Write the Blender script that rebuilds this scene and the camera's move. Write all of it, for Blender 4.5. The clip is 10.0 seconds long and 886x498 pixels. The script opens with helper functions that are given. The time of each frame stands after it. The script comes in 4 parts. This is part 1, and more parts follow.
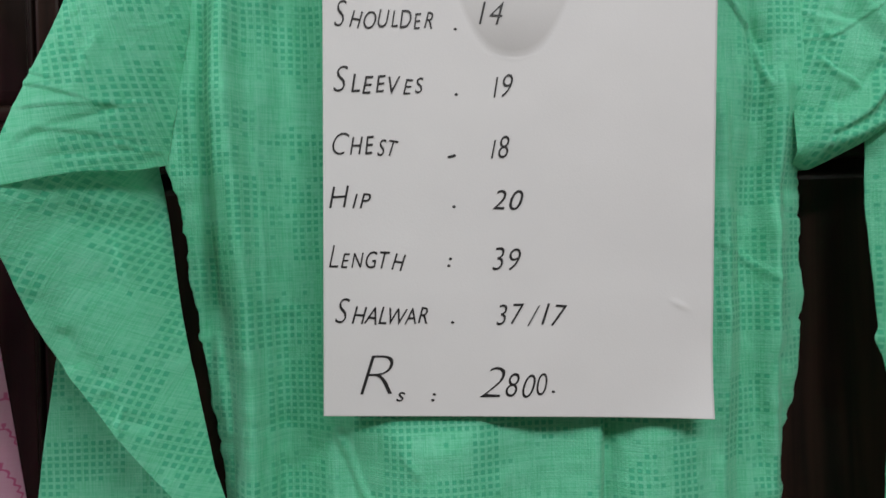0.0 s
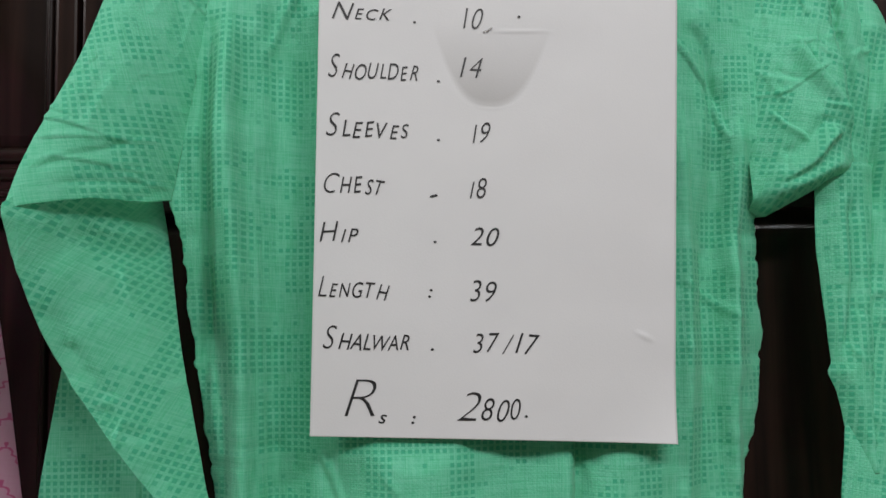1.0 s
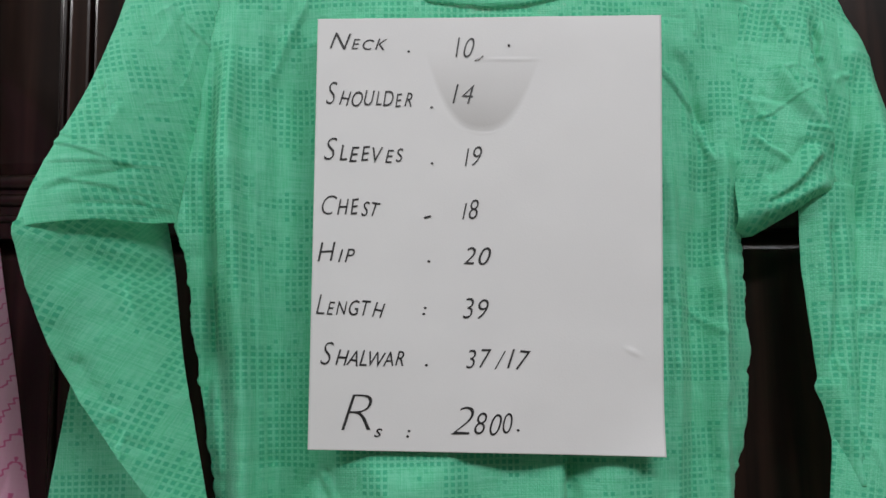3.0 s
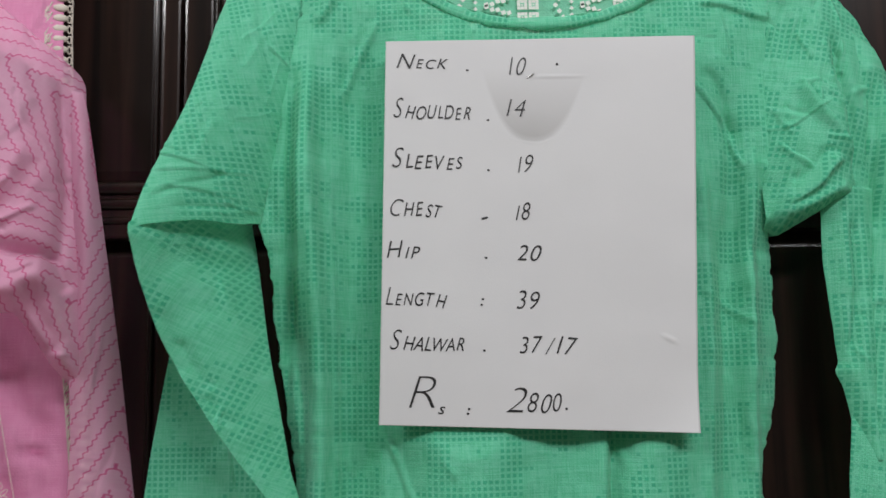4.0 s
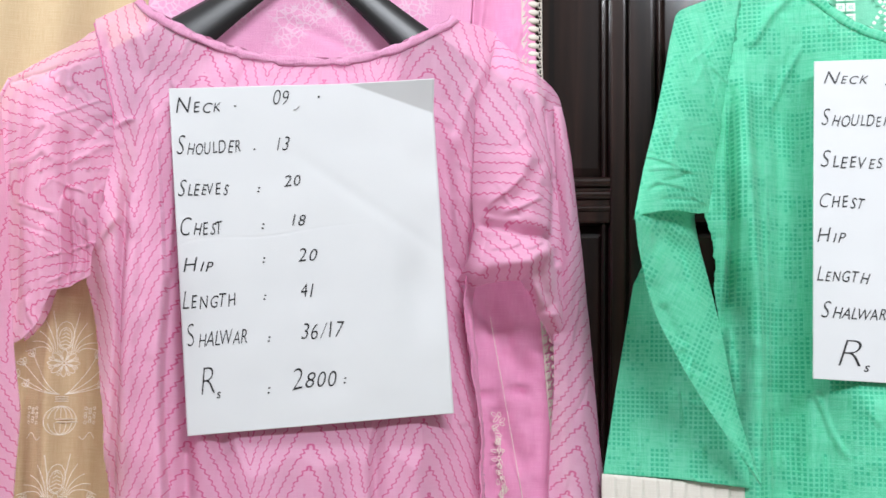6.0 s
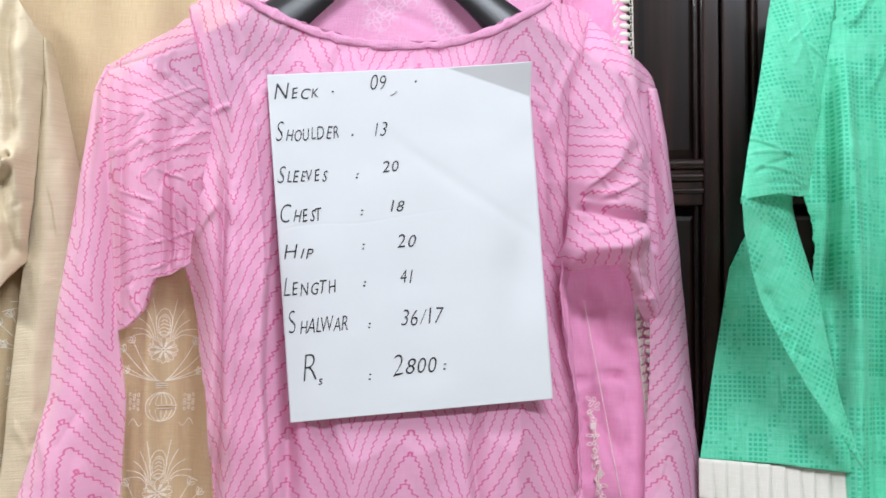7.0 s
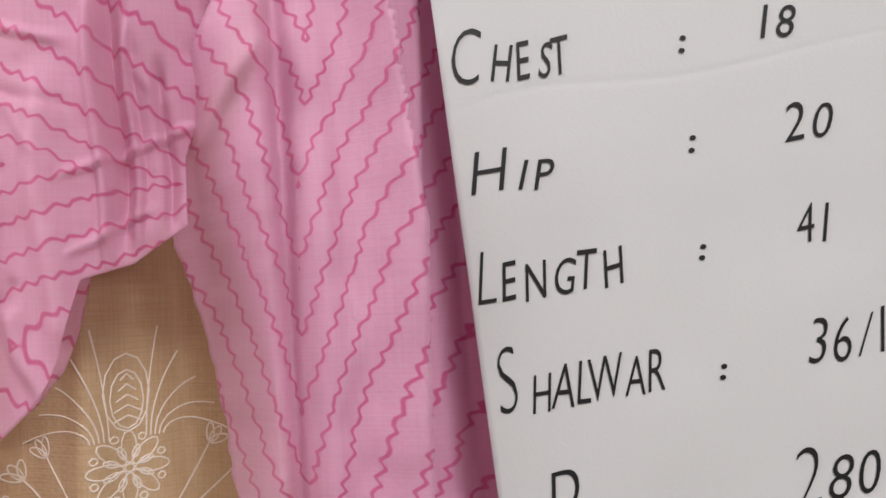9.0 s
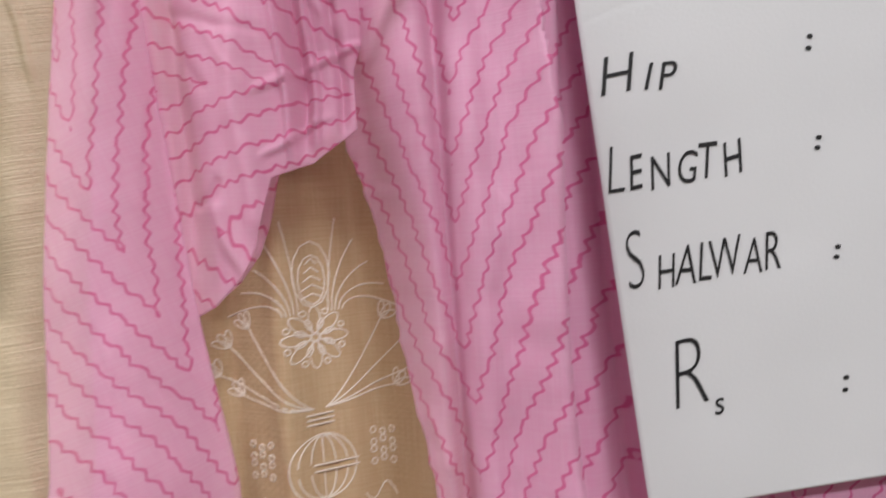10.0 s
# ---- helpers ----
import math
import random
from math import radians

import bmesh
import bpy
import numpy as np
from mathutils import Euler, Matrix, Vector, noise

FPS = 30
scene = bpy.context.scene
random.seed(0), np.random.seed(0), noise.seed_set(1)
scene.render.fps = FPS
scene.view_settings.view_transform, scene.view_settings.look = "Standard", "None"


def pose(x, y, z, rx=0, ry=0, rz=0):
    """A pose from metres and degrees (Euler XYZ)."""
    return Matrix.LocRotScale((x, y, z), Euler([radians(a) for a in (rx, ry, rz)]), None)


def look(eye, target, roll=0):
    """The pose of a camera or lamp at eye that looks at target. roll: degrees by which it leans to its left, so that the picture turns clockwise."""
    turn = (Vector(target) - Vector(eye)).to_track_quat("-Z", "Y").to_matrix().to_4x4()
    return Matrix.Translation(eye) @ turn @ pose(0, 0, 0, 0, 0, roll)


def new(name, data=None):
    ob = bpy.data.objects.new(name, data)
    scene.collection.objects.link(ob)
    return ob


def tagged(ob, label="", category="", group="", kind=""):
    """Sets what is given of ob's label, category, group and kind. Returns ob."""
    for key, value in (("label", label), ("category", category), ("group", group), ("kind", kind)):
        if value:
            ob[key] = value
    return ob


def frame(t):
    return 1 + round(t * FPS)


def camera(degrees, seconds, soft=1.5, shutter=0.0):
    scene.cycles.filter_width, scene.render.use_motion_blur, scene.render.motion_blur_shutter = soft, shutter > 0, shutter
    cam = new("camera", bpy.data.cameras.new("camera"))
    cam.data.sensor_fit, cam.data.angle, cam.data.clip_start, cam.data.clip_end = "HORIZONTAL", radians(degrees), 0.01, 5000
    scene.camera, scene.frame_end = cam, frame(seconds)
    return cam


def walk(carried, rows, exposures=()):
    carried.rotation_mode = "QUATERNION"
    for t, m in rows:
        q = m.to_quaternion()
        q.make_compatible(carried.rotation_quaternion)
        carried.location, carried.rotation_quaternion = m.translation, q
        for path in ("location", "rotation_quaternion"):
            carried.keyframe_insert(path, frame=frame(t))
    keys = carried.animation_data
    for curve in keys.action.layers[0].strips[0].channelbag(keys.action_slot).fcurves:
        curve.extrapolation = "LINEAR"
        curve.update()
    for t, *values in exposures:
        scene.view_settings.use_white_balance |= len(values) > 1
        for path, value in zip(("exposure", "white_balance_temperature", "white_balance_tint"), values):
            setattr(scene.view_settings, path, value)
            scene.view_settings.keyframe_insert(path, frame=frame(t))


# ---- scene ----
cam = camera(46.9, 10.0, shutter=0.22)
PATH = [
    (0, (0.0383, -0.5623, 1.3986), (0.0913, 0.4362, 1.4006), -1.70),
    (0.5, (0.0452, -0.6003, 1.3777), (0.1022, 0.3957, 1.4432), -1.20),
    (1, (0.0424, -0.6052, 1.3580), (0.1034, 0.3883, 1.4575), -1.00),
    (1.5, (0.0419, -0.6147, 1.3574), (0.1019, 0.3778, 1.4609), -1.00),
    (2, (0.0487, -0.6155, 1.3555), (0.0972, 0.3765, 1.4715), -1.10),
    (3.5, (0.0580, -0.6509, 1.3337), (0.0915, 0.3381, 1.4797), -1.20),
    (4, (0.0371, -0.6989, 1.3255), (0.0486, 0.2901, 1.4725), -1.00),
    (4.5, (0.0138, -0.7703, 1.3040), (0.0103, 0.2187, 1.4525), -0.50),
    (5, (-0.0187, -0.8478, 1.2793), (-0.1047, 0.1357, 1.4378), 0.40),
    (5.5, (-0.1134, -0.8805, 1.2993), (-0.2459, 0.1020, 1.4318), 0.90),
    (5.7, (-0.1397, -0.8891, 1.3044), (-0.2872, 0.0914, 1.4309), 1.10),
    (6.8, (-0.1770, -0.8848, 1.3068), (-0.3890, 0.0852, 1.4248), 0.90),
    (7, (-0.2175, -0.8959, 1.3156), (-0.4120, 0.0801, 1.4121), 1.00),
    (7.5, (-0.2344, -0.8696, 1.3259), (-0.4784, 0.0984, 1.3869), 1.10),
    (8, (-0.3169, -0.6986, 1.3322), (-0.5259, 0.2774, 1.3882), 0.00),
    (8.5, (-0.4143, -0.5164, 1.3594), (-0.5713, 0.4711, 1.3679), -1.20),
    (9, (-0.4652, -0.3899, 1.3576), (-0.6297, 0.5951, 1.4041), -2.90),
    (9.5, (-0.4604, -0.3931, 1.3534), (-0.6714, 0.5834, 1.3929), -3.10),
    (10, (-0.4489, -0.4286, 1.3530), (-0.7749, 0.5164, 1.3155), -3.70),
]
EXPOSURES = [
    (0.0, -0.70, 6600, 11), (3.5, -0.70, 6500, 11), (4.5, -0.64, 6500, 11), (5.0, -0.38, 6400, 11), (5.5, 0.13, 6300, 11), (5.7, 0.17, 6200, 10),
    (6.8, 0.24, 6000, 8), (7.0, 0.20, 5900, 8), (7.5, -0.12, 5700, 8), (8.0, -0.11, 5900, 8), (8.5, -0.30, 6400, 12), (9.0, -0.28, 6700, 13), (10.0, -0.28, 6500, 13),
]
walk(cam, [(t, look(eye, target, roll)) for t, eye, target, roll in PATH], EXPOSURES)

# ---- light ----
world = bpy.data.worlds.new("room_air")
scene.world = world
world.use_nodes = True
world.node_tree.nodes["Background"].inputs[0].default_value = (0.9, 0.95, 1.0, 1)
world.node_tree.nodes["Background"].inputs[1].default_value = 0.05


def unseen_lamp(place, size_x, size_y, watts, colour):
    data = bpy.data.lights.new("unseen_area_light", "AREA")
    data.shape, data.size, data.size_y, data.energy, data.color = "RECTANGLE", size_x, size_y, watts, colour
    ob = new("unseen_area_light", data)
    ob.matrix_world = look(place, (-0.3, 0.0, 1.35))
    return ob


# two unseen lamps, added to brighten the clothes from both sides
unseen_lamp((0.55, -1.65, 2.50), 1.2, 0.10, 38, (0.985, 0.985, 1.0))
unseen_lamp((-1.75, -1.2, 2.45), 1.2, 0.10, 28, (0.985, 0.985, 1.0))


# ---- materials ----
def material(name):
    m = bpy.data.materials.new(name)
    m.use_nodes = True
    return m, m.node_tree.nodes, m.node_tree.links, m.node_tree.nodes["Principled BSDF"]


def node(nodes, links, kind, inputs=(), **settings):
    n = nodes.new(kind)
    if "operation" in settings:
        n.operation = settings["operation"]
    if "noise_dimensions" in settings:
        n.noise_dimensions = settings["noise_dimensions"]
    if "feature" in settings:
        n.feature = settings["feature"]
    for key, value in dict(inputs).items():
        if isinstance(value, bpy.types.NodeSocket):
            links.new(value, n.inputs[key])
        else:
            n.inputs[key].default_value = value
    return n


def calc(nodes, links, operation, a, b=0.0, c=0.0):
    return node(nodes, links, "ShaderNodeMath", {0: a, 1: b, 2: c}, operation=operation).outputs[0]


def mixed(nodes, links, factor, a, b, blend="MIX"):
    n = nodes.new("ShaderNodeMix")
    n.data_type, n.blend_type = "RGBA", blend
    for index, value in ((0, factor), (6, a), (7, b)):
        if isinstance(value, bpy.types.NodeSocket):
            links.new(value, n.inputs[index])
        else:
            n.inputs[index].default_value = value if index == 0 else (*value, 1)
    return n.outputs[2]


def sheer(nodes, links, shader, colour, glow, clear):
    """Thin cloth: some light passes through it, scattered or straight."""
    out = nodes["Material Output"]
    lit = node(nodes, links, "ShaderNodeBsdfTranslucent", {0: colour})
    one = node(nodes, links, "ShaderNodeMixShader", {0: glow, 1: shader.outputs[0], 2: lit.outputs[0]})
    gap = nodes.new("ShaderNodeBsdfTransparent")
    two = node(nodes, links, "ShaderNodeMixShader", {0: clear, 1: one.outputs[0], 2: gap.outputs[0]})
    links.new(two.outputs[0], out.inputs[0])


def weave(nodes, links, shader, place, strength, pitch=2200.0, extra=None):
    """A fine plain weave with slubs as bump; returns the slub noise."""
    xyz = node(nodes, links, "ShaderNodeSeparateXYZ", {0: place})
    a = calc(nodes, links, "SINE", calc(nodes, links, "MULTIPLY", xyz.outputs[0], pitch))
    b = calc(nodes, links, "SINE", calc(nodes, links, "MULTIPLY", xyz.outputs[1], pitch))
    across = node(nodes, links, "ShaderNodeMapping", {0: place, 3: (1500, 60, 1)})
    along = node(nodes, links, "ShaderNodeMapping", {0: place, 3: (60, 1500, 1)})
    s1 = node(nodes, links, "ShaderNodeTexNoise", {"Vector": across.outputs[0], "Scale": 1.0, "Detail": 2.0})
    s2 = node(nodes, links, "ShaderNodeTexNoise", {"Vector": along.outputs[0], "Scale": 1.0, "Detail": 2.0})
    slub = calc(nodes, links, "ADD", s1.outputs[0], s2.outputs[0])
    big = node(nodes, links, "ShaderNodeTexNoise", {"Vector": place, "Scale": 55.0, "Detail": 4.0})
    high = calc(nodes, links, "MULTIPLY_ADD", calc(nodes, links, "MULTIPLY", a, b), 0.15, calc(nodes, links, "MULTIPLY_ADD", big.outputs[0], 2.5, slub))
    if extra is not None:
        high = calc(nodes, links, "ADD", high, extra)
    bump = node(nodes, links, "ShaderNodeBump", {"Strength": strength, "Distance": 0.0012, "Height": high})
    links.new(bump.outputs[0], shader.inputs["Normal"])
    return slub


def uv_place(nodes):
    return nodes.new("ShaderNodeTexCoord").outputs["UV"]


def block_print_cotton():
    """Mint cotton printed with small darker squares in broken patches."""
    m, nodes, links, p = material("mint_block_print_cotton")
    place = uv_place(nodes)
    warp = node(nodes, links, "ShaderNodeTexNoise", {"Vector": place, "Scale": 30.0, "Detail": 2.0})
    bent = node(nodes, links, "ShaderNodeVectorMath", {0: warp.outputs["Color"], 1: (0.0016, 0.0016, 0)}, operation="MULTIPLY_ADD")
    links.new(place, bent.inputs[2])
    cells = node(nodes, links, "ShaderNodeVectorMath", {0: bent.outputs[0], 1: (245, 245, 1)}, operation="MULTIPLY").outputs[0]
    part_of = node(nodes, links, "ShaderNodeSeparateXYZ", {0: node(nodes, links, "ShaderNodeVectorMath", {0: cells}, operation="FRACTION").outputs[0]})
    cell = node(nodes, links, "ShaderNodeVectorMath", {0: cells}, operation="FLOOR").outputs[0]
    dx = calc(nodes, links, "ABSOLUTE", calc(nodes, links, "SUBTRACT", part_of.outputs[0], 0.5))
    dy = calc(nodes, links, "ABSOLUTE", calc(nodes, links, "SUBTRACT", part_of.outputs[1], 0.5))
    far = calc(nodes, links, "MAXIMUM", dx, dy)
    soft = node(nodes, links, "ShaderNodeMapRange", {0: far, 1: 0.26, 2: 0.35, 3: 1.0, 4: 0.0}).outputs[0]
    random_cell = node(nodes, links, "ShaderNodeTexWhiteNoise", {0: cell}, noise_dimensions="2D").outputs[0]
    block = node(nodes, links, "ShaderNodeVectorMath", {0: cell, 1: (0.25, 0.1667, 1)}, operation="MULTIPLY").outputs[0]
    block = node(nodes, links, "ShaderNodeVectorMath", {0: block}, operation="FLOOR").outputs[0]
    random_block = node(nodes, links, "ShaderNodeTexWhiteNoise", {0: block}, noise_dimensions="2D").outputs[0]
    drift = node(nodes, links, "ShaderNodeTexNoise", {"Vector": cell, "Scale": 0.13, "Detail": 2.0}).outputs[0]
    keep = calc(nodes, links, "ADD", calc(nodes, links, "MULTIPLY", random_cell, 0.22), calc(nodes, links, "MULTIPLY_ADD", random_block, 0.42, drift))
    keep = node(nodes, links, "ShaderNodeMapRange", {0: keep, 1: 0.75, 2: 0.88, 3: 0.06, 4: 1.0}).outputs[0]
    ink = calc(nodes, links, "MULTIPLY", soft, keep)
    slub = weave(nodes, links, p, place, 0.5)
    ground = mixed(nodes, links, node(nodes, links, "ShaderNodeMapRange", {0: slub, 1: 0.8, 2: 1.25}).outputs[0], (0.125, 0.71, 0.41), (0.24, 0.84, 0.57))
    wide = [node(nodes, links, "ShaderNodeTexNoise", {"Vector": node(nodes, links, "ShaderNodeMapping", {0: place, 3: size}).outputs[0], "Scale": 1.0, "Detail": 2.0}).outputs[0] for size in ((330, 22, 1), (22, 330, 1))]
    streak = node(nodes, links, "ShaderNodeMapRange", {0: calc(nodes, links, "ADD", wide[0], wide[1]), 1: 0.98, 2: 1.28}).outputs[0]
    ground = mixed(nodes, links, calc(nodes, links, "MULTIPLY", streak, 0.55), ground, (0.26, 0.85, 0.61))
    colour = mixed(nodes, links, calc(nodes, links, "MULTIPLY", ink, 0.88), ground, (0.055, 0.56, 0.33))
    links.new(colour, p.inputs["Base Color"])
    p.inputs["Roughness"].default_value = 0.72
    p.inputs["Sheen Weight"].default_value = 0.15
    sheer(nodes, links, p, colour, 0.08, 0.30)
    return m


def zigzag_cotton():
    """Pink lawn printed with nested wriggling lines that turn in chevrons."""
    m, nodes, links, p = material("pink_wriggle_line_lawn")
    place = uv_place(nodes)
    slow = node(nodes, links, "ShaderNodeTexNoise", {"Vector": place, "Scale": 9.0, "Detail": 1.0})
    drift = node(nodes, links, "ShaderNodeTexNoise", {"Vector": place, "Scale": 40.0, "Detail": 0.0})
    xyz = node(nodes, links, "ShaderNodeSeparateXYZ", {0: place})

    def chevron(x, z):
        x = calc(nodes, links, "MULTIPLY_ADD", slow.outputs[0], 0.03, x)
        peak = calc(nodes, links, "DIVIDE", calc(nodes, links, "PINGPONG", x, 0.049), 0.049)
        steep = calc(nodes, links, "MULTIPLY", calc(nodes, links, "POWER", peak, 1.3), 0.100)
        return calc(nodes, links, "MULTIPLY_ADD", drift.outputs[0], 0.008, calc(nodes, links, "ADD", steep, z))

    # small even waves along each line
    ground_field = chevron(xyz.outputs[0], xyz.outputs[1])
    number = calc(nodes, links, "ROUND", calc(nodes, links, "DIVIDE", ground_field, 0.0202))
    side = calc(nodes, links, "PINGPONG", calc(nodes, links, "MULTIPLY_ADD", slow.outputs[0], 0.03, xyz.outputs[0]), 0.049)
    along = calc(nodes, links, "MULTIPLY", calc(nodes, links, "MULTIPLY_ADD", xyz.outputs[1], -2.2, side), 0.41)
    at = node(nodes, links, "ShaderNodeCombineXYZ", {0: calc(nodes, links, "MULTIPLY", along, 160.0), 1: calc(nodes, links, "MULTIPLY", number, 3.7)})
    loose = node(nodes, links, "ShaderNodeTexNoise", {"Vector": at.outputs[0], "Scale": 1.0, "Detail": 1.0, "Roughness": 0.6}).outputs[0]
    turn = calc(nodes, links, "SINE", calc(nodes, links, "MULTIPLY_ADD", along, 1250.0, calc(nodes, links, "MULTIPLY", loose, 7.0)))
    wander = calc(nodes, links, "MULTIPLY", calc(nodes, links, "SUBTRACT", loose, 0.5), 0.006)
    field = calc(nodes, links, "ADD", ground_field, calc(nodes, links, "MULTIPLY_ADD", turn, 0.0015, wander))
    band = calc(nodes, links, "PINGPONG", field, 0.0101)
    line = node(nodes, links, "ShaderNodeMapRange", {0: band, 1: 0.0007, 2: 0.0018, 3: 1.0, 4: 0.0}).outputs[0]
    slub = weave(nodes, links, p, place, 0.16)
    ground = mixed(nodes, links, node(nodes, links, "ShaderNodeMapRange", {0: slub, 1: 0.8, 2: 1.25}).outputs[0], (0.95, 0.52, 0.73), (0.97, 0.59, 0.78))
    colour = mixed(nodes, links, calc(nodes, links, "MULTIPLY", line, 0.78), ground, (0.76, 0.06, 0.30))
    links.new(colour, p.inputs["Base Color"])
    p.inputs["Roughness"].default_value = 0.6
    p.inputs["Sheen Weight"].default_value = 0.15
    sheer(nodes, links, p, colour, 0.21, 0.53)
    return m


def plain_cloth(name, low, high, roughness=0.65, strength=0.3, glow=0.15, clear=0.0, figured=0.0):
    m, nodes, links, p = material(name)
    place = uv_place(nodes)
    slub = weave(nodes, links, p, place, strength)
    tone = node(nodes, links, "ShaderNodeMapRange", {0: slub, 1: 0.75, 2: 1.3}).outputs[0]
    colour = mixed(nodes, links, tone, low, high)
    if figured:
        lace = node(nodes, links, "ShaderNodeTexVoronoi", {"Vector": place, "Scale": 160.0}, feature="DISTANCE_TO_EDGE")
        vine = node(nodes, links, "ShaderNodeMapRange", {0: lace.outputs[0], 1: 0.04, 2: 0.12, 3: 1.0, 4: 0.0}).outputs[0]
        where = node(nodes, links, "ShaderNodeTexNoise", {"Vector": place, "Scale": 26.0, "Detail": 1.0}).outputs[0]
        where = node(nodes, links, "ShaderNodeMapRange", {0: where, 1: 0.45, 2: 0.58}).outputs[0]
        colour = mixed(nodes, links, calc(nodes, links, "MULTIPLY", calc(nodes, links, "MULTIPLY", vine, where), figured), colour, (0.9, 0.62, 0.76))
    links.new(colour, p.inputs["Base Color"])
    p.inputs["Roughness"].default_value = roughness
    p.inputs["Sheen Weight"].default_value = 0.1
    sheer(nodes, links, p, colour, glow, clear)
    return m


def raw_silk():
    """Cream raw silk: long uneven slubs across, a soft shine."""
    m, nodes, links, p = material("cream_raw_silk")
    place = uv_place(nodes)
    long = node(nodes, links, "ShaderNodeMapping", {0: place, 3: (25, 900, 1)})
    streak = node(nodes, links, "ShaderNodeTexNoise", {"Vector": long.outputs[0], "Scale": 1.0, "Detail": 3.0})
    weave(nodes, links, p, place, 0.3, extra=calc(nodes, links, "MULTIPLY", streak.outputs[0], 1.5))
    tone = node(nodes, links, "ShaderNodeMapRange", {0: streak.outputs[0], 1: 0.35, 2: 0.68}).outputs[0]
    colour = mixed(nodes, links, tone, (0.66, 0.54, 0.36), (0.72, 0.61, 0.425))
    links.new(colour, p.inputs["Base Color"])
    p.inputs["Roughness"].default_value = 0.45
    sheer(nodes, links, p, colour, 0.12, 0.0)
    return m


def paper_card(name, shaded=False):
    m, nodes, links, p = material(name)
    place = nodes.new("ShaderNodeTexCoord").outputs["Object"]
    fibre = node(nodes, links, "ShaderNodeTexNoise", {"Vector": place, "Scale": 900.0, "Detail": 3.0})
    cloud = node(nodes, links, "ShaderNodeTexNoise", {"Vector": place, "Scale": 14.0, "Detail": 3.0})
    colour = mixed(nodes, links, cloud.outputs[0], (0.62, 0.63, 0.645), (0.67, 0.68, 0.69))
    if shaded:
        # a rounded grey shade below the pin, painted into the base colour
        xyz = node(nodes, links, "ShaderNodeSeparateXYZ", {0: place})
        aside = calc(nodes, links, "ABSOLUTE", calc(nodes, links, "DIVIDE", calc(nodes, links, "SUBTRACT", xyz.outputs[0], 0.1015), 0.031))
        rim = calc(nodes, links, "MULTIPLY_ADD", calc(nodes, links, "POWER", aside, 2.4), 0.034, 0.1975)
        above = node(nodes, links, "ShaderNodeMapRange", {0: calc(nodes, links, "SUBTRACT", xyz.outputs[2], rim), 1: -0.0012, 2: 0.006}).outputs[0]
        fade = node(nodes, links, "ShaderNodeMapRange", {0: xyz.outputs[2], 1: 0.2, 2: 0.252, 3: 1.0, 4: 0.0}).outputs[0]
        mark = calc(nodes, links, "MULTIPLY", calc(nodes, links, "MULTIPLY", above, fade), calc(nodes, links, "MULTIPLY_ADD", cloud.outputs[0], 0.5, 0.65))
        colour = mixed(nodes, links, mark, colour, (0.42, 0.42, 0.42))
    links.new(colour, p.inputs["Base Color"])
    bump = node(nodes, links, "ShaderNodeBump", {"Strength": 0.11, "Distance": 0.0006, "Height": calc(nodes, links, "MULTIPLY_ADD", cloud.outputs[0], 8.0, fibre.outputs[0])})
    links.new(bump.outputs[0], p.inputs["Normal"])
    p.inputs["Roughness"].default_value = 0.6
    return m


def dark_wood():
    m, nodes, links, p = material("dark_polished_wood")
    place = nodes.new("ShaderNodeTexCoord").outputs["Object"]
    along = node(nodes, links, "ShaderNodeMapping", {0: place, 3: (70, 70, 3)})
    grain = node(nodes, links, "ShaderNodeTexNoise", {"Vector": along.outputs[0], "Scale": 1.0, "Detail": 5.0, "Distortion": 0.6})
    smear = node(nodes, links, "ShaderNodeTexNoise", {"Vector": place, "Scale": 9.0, "Detail": 3.0})
    tone = node(nodes, links, "ShaderNodeMapRange", {0: grain.outputs[0], 1: 0.35, 2: 0.7}).outputs[0]
    links.new(mixed(nodes, links, tone, (0.006, 0.0035, 0.003), (0.026, 0.012, 0.009)), p.inputs["Base Color"])
    links.new(node(nodes, links, "ShaderNodeMapRange", {0: smear.outputs[0], 3: 0.30, 4: 0.48}).outputs[0], p.inputs["Roughness"])
    p.inputs["Specular IOR Level"].default_value = 0.10
    p.inputs["Coat Weight"].default_value = 0.6
    p.inputs["Coat Roughness"].default_value = 0.13
    bump = node(nodes, links, "ShaderNodeBump", {"Strength": 0.12, "Distance": 0.0006, "Height": grain.outputs[0]})
    links.new(bump.outputs[0], p.inputs["Normal"])
    return m


def plain(name, colour, roughness, spread=0.06, scale=60.0, bump=0.1, metal=0.0):
    m, nodes, links, p = material(name)
    place = nodes.new("ShaderNodeTexCoord").outputs["Object"]
    n1 = node(nodes, links, "ShaderNodeTexNoise", {"Vector": place, "Scale": scale, "Detail": 5.0})
    n2 = node(nodes, links, "ShaderNodeTexNoise", {"Vector": place, "Scale": scale * 0.06, "Detail": 2.0})
    both = calc(nodes, links, "MULTIPLY_ADD", n2.outputs[0], 0.6, calc(nodes, links, "MULTIPLY", n1.outputs[0], 0.4))
    low = tuple(max(0.0, c * (1 - spread * 2)) for c in colour)
    high = tuple(min(1.0, c * (1 + spread * 2)) for c in colour)
    links.new(mixed(nodes, links, both, low, high), p.inputs["Base Color"])
    b = node(nodes, links, "ShaderNodeBump", {"Strength": bump, "Distance": 0.001, "Height": n1.outputs[0]})
    links.new(b.outputs[0], p.inputs["Normal"])
    p.inputs["Roughness"].default_value = roughness
    p.inputs["Metallic"].default_value = metal
    return m


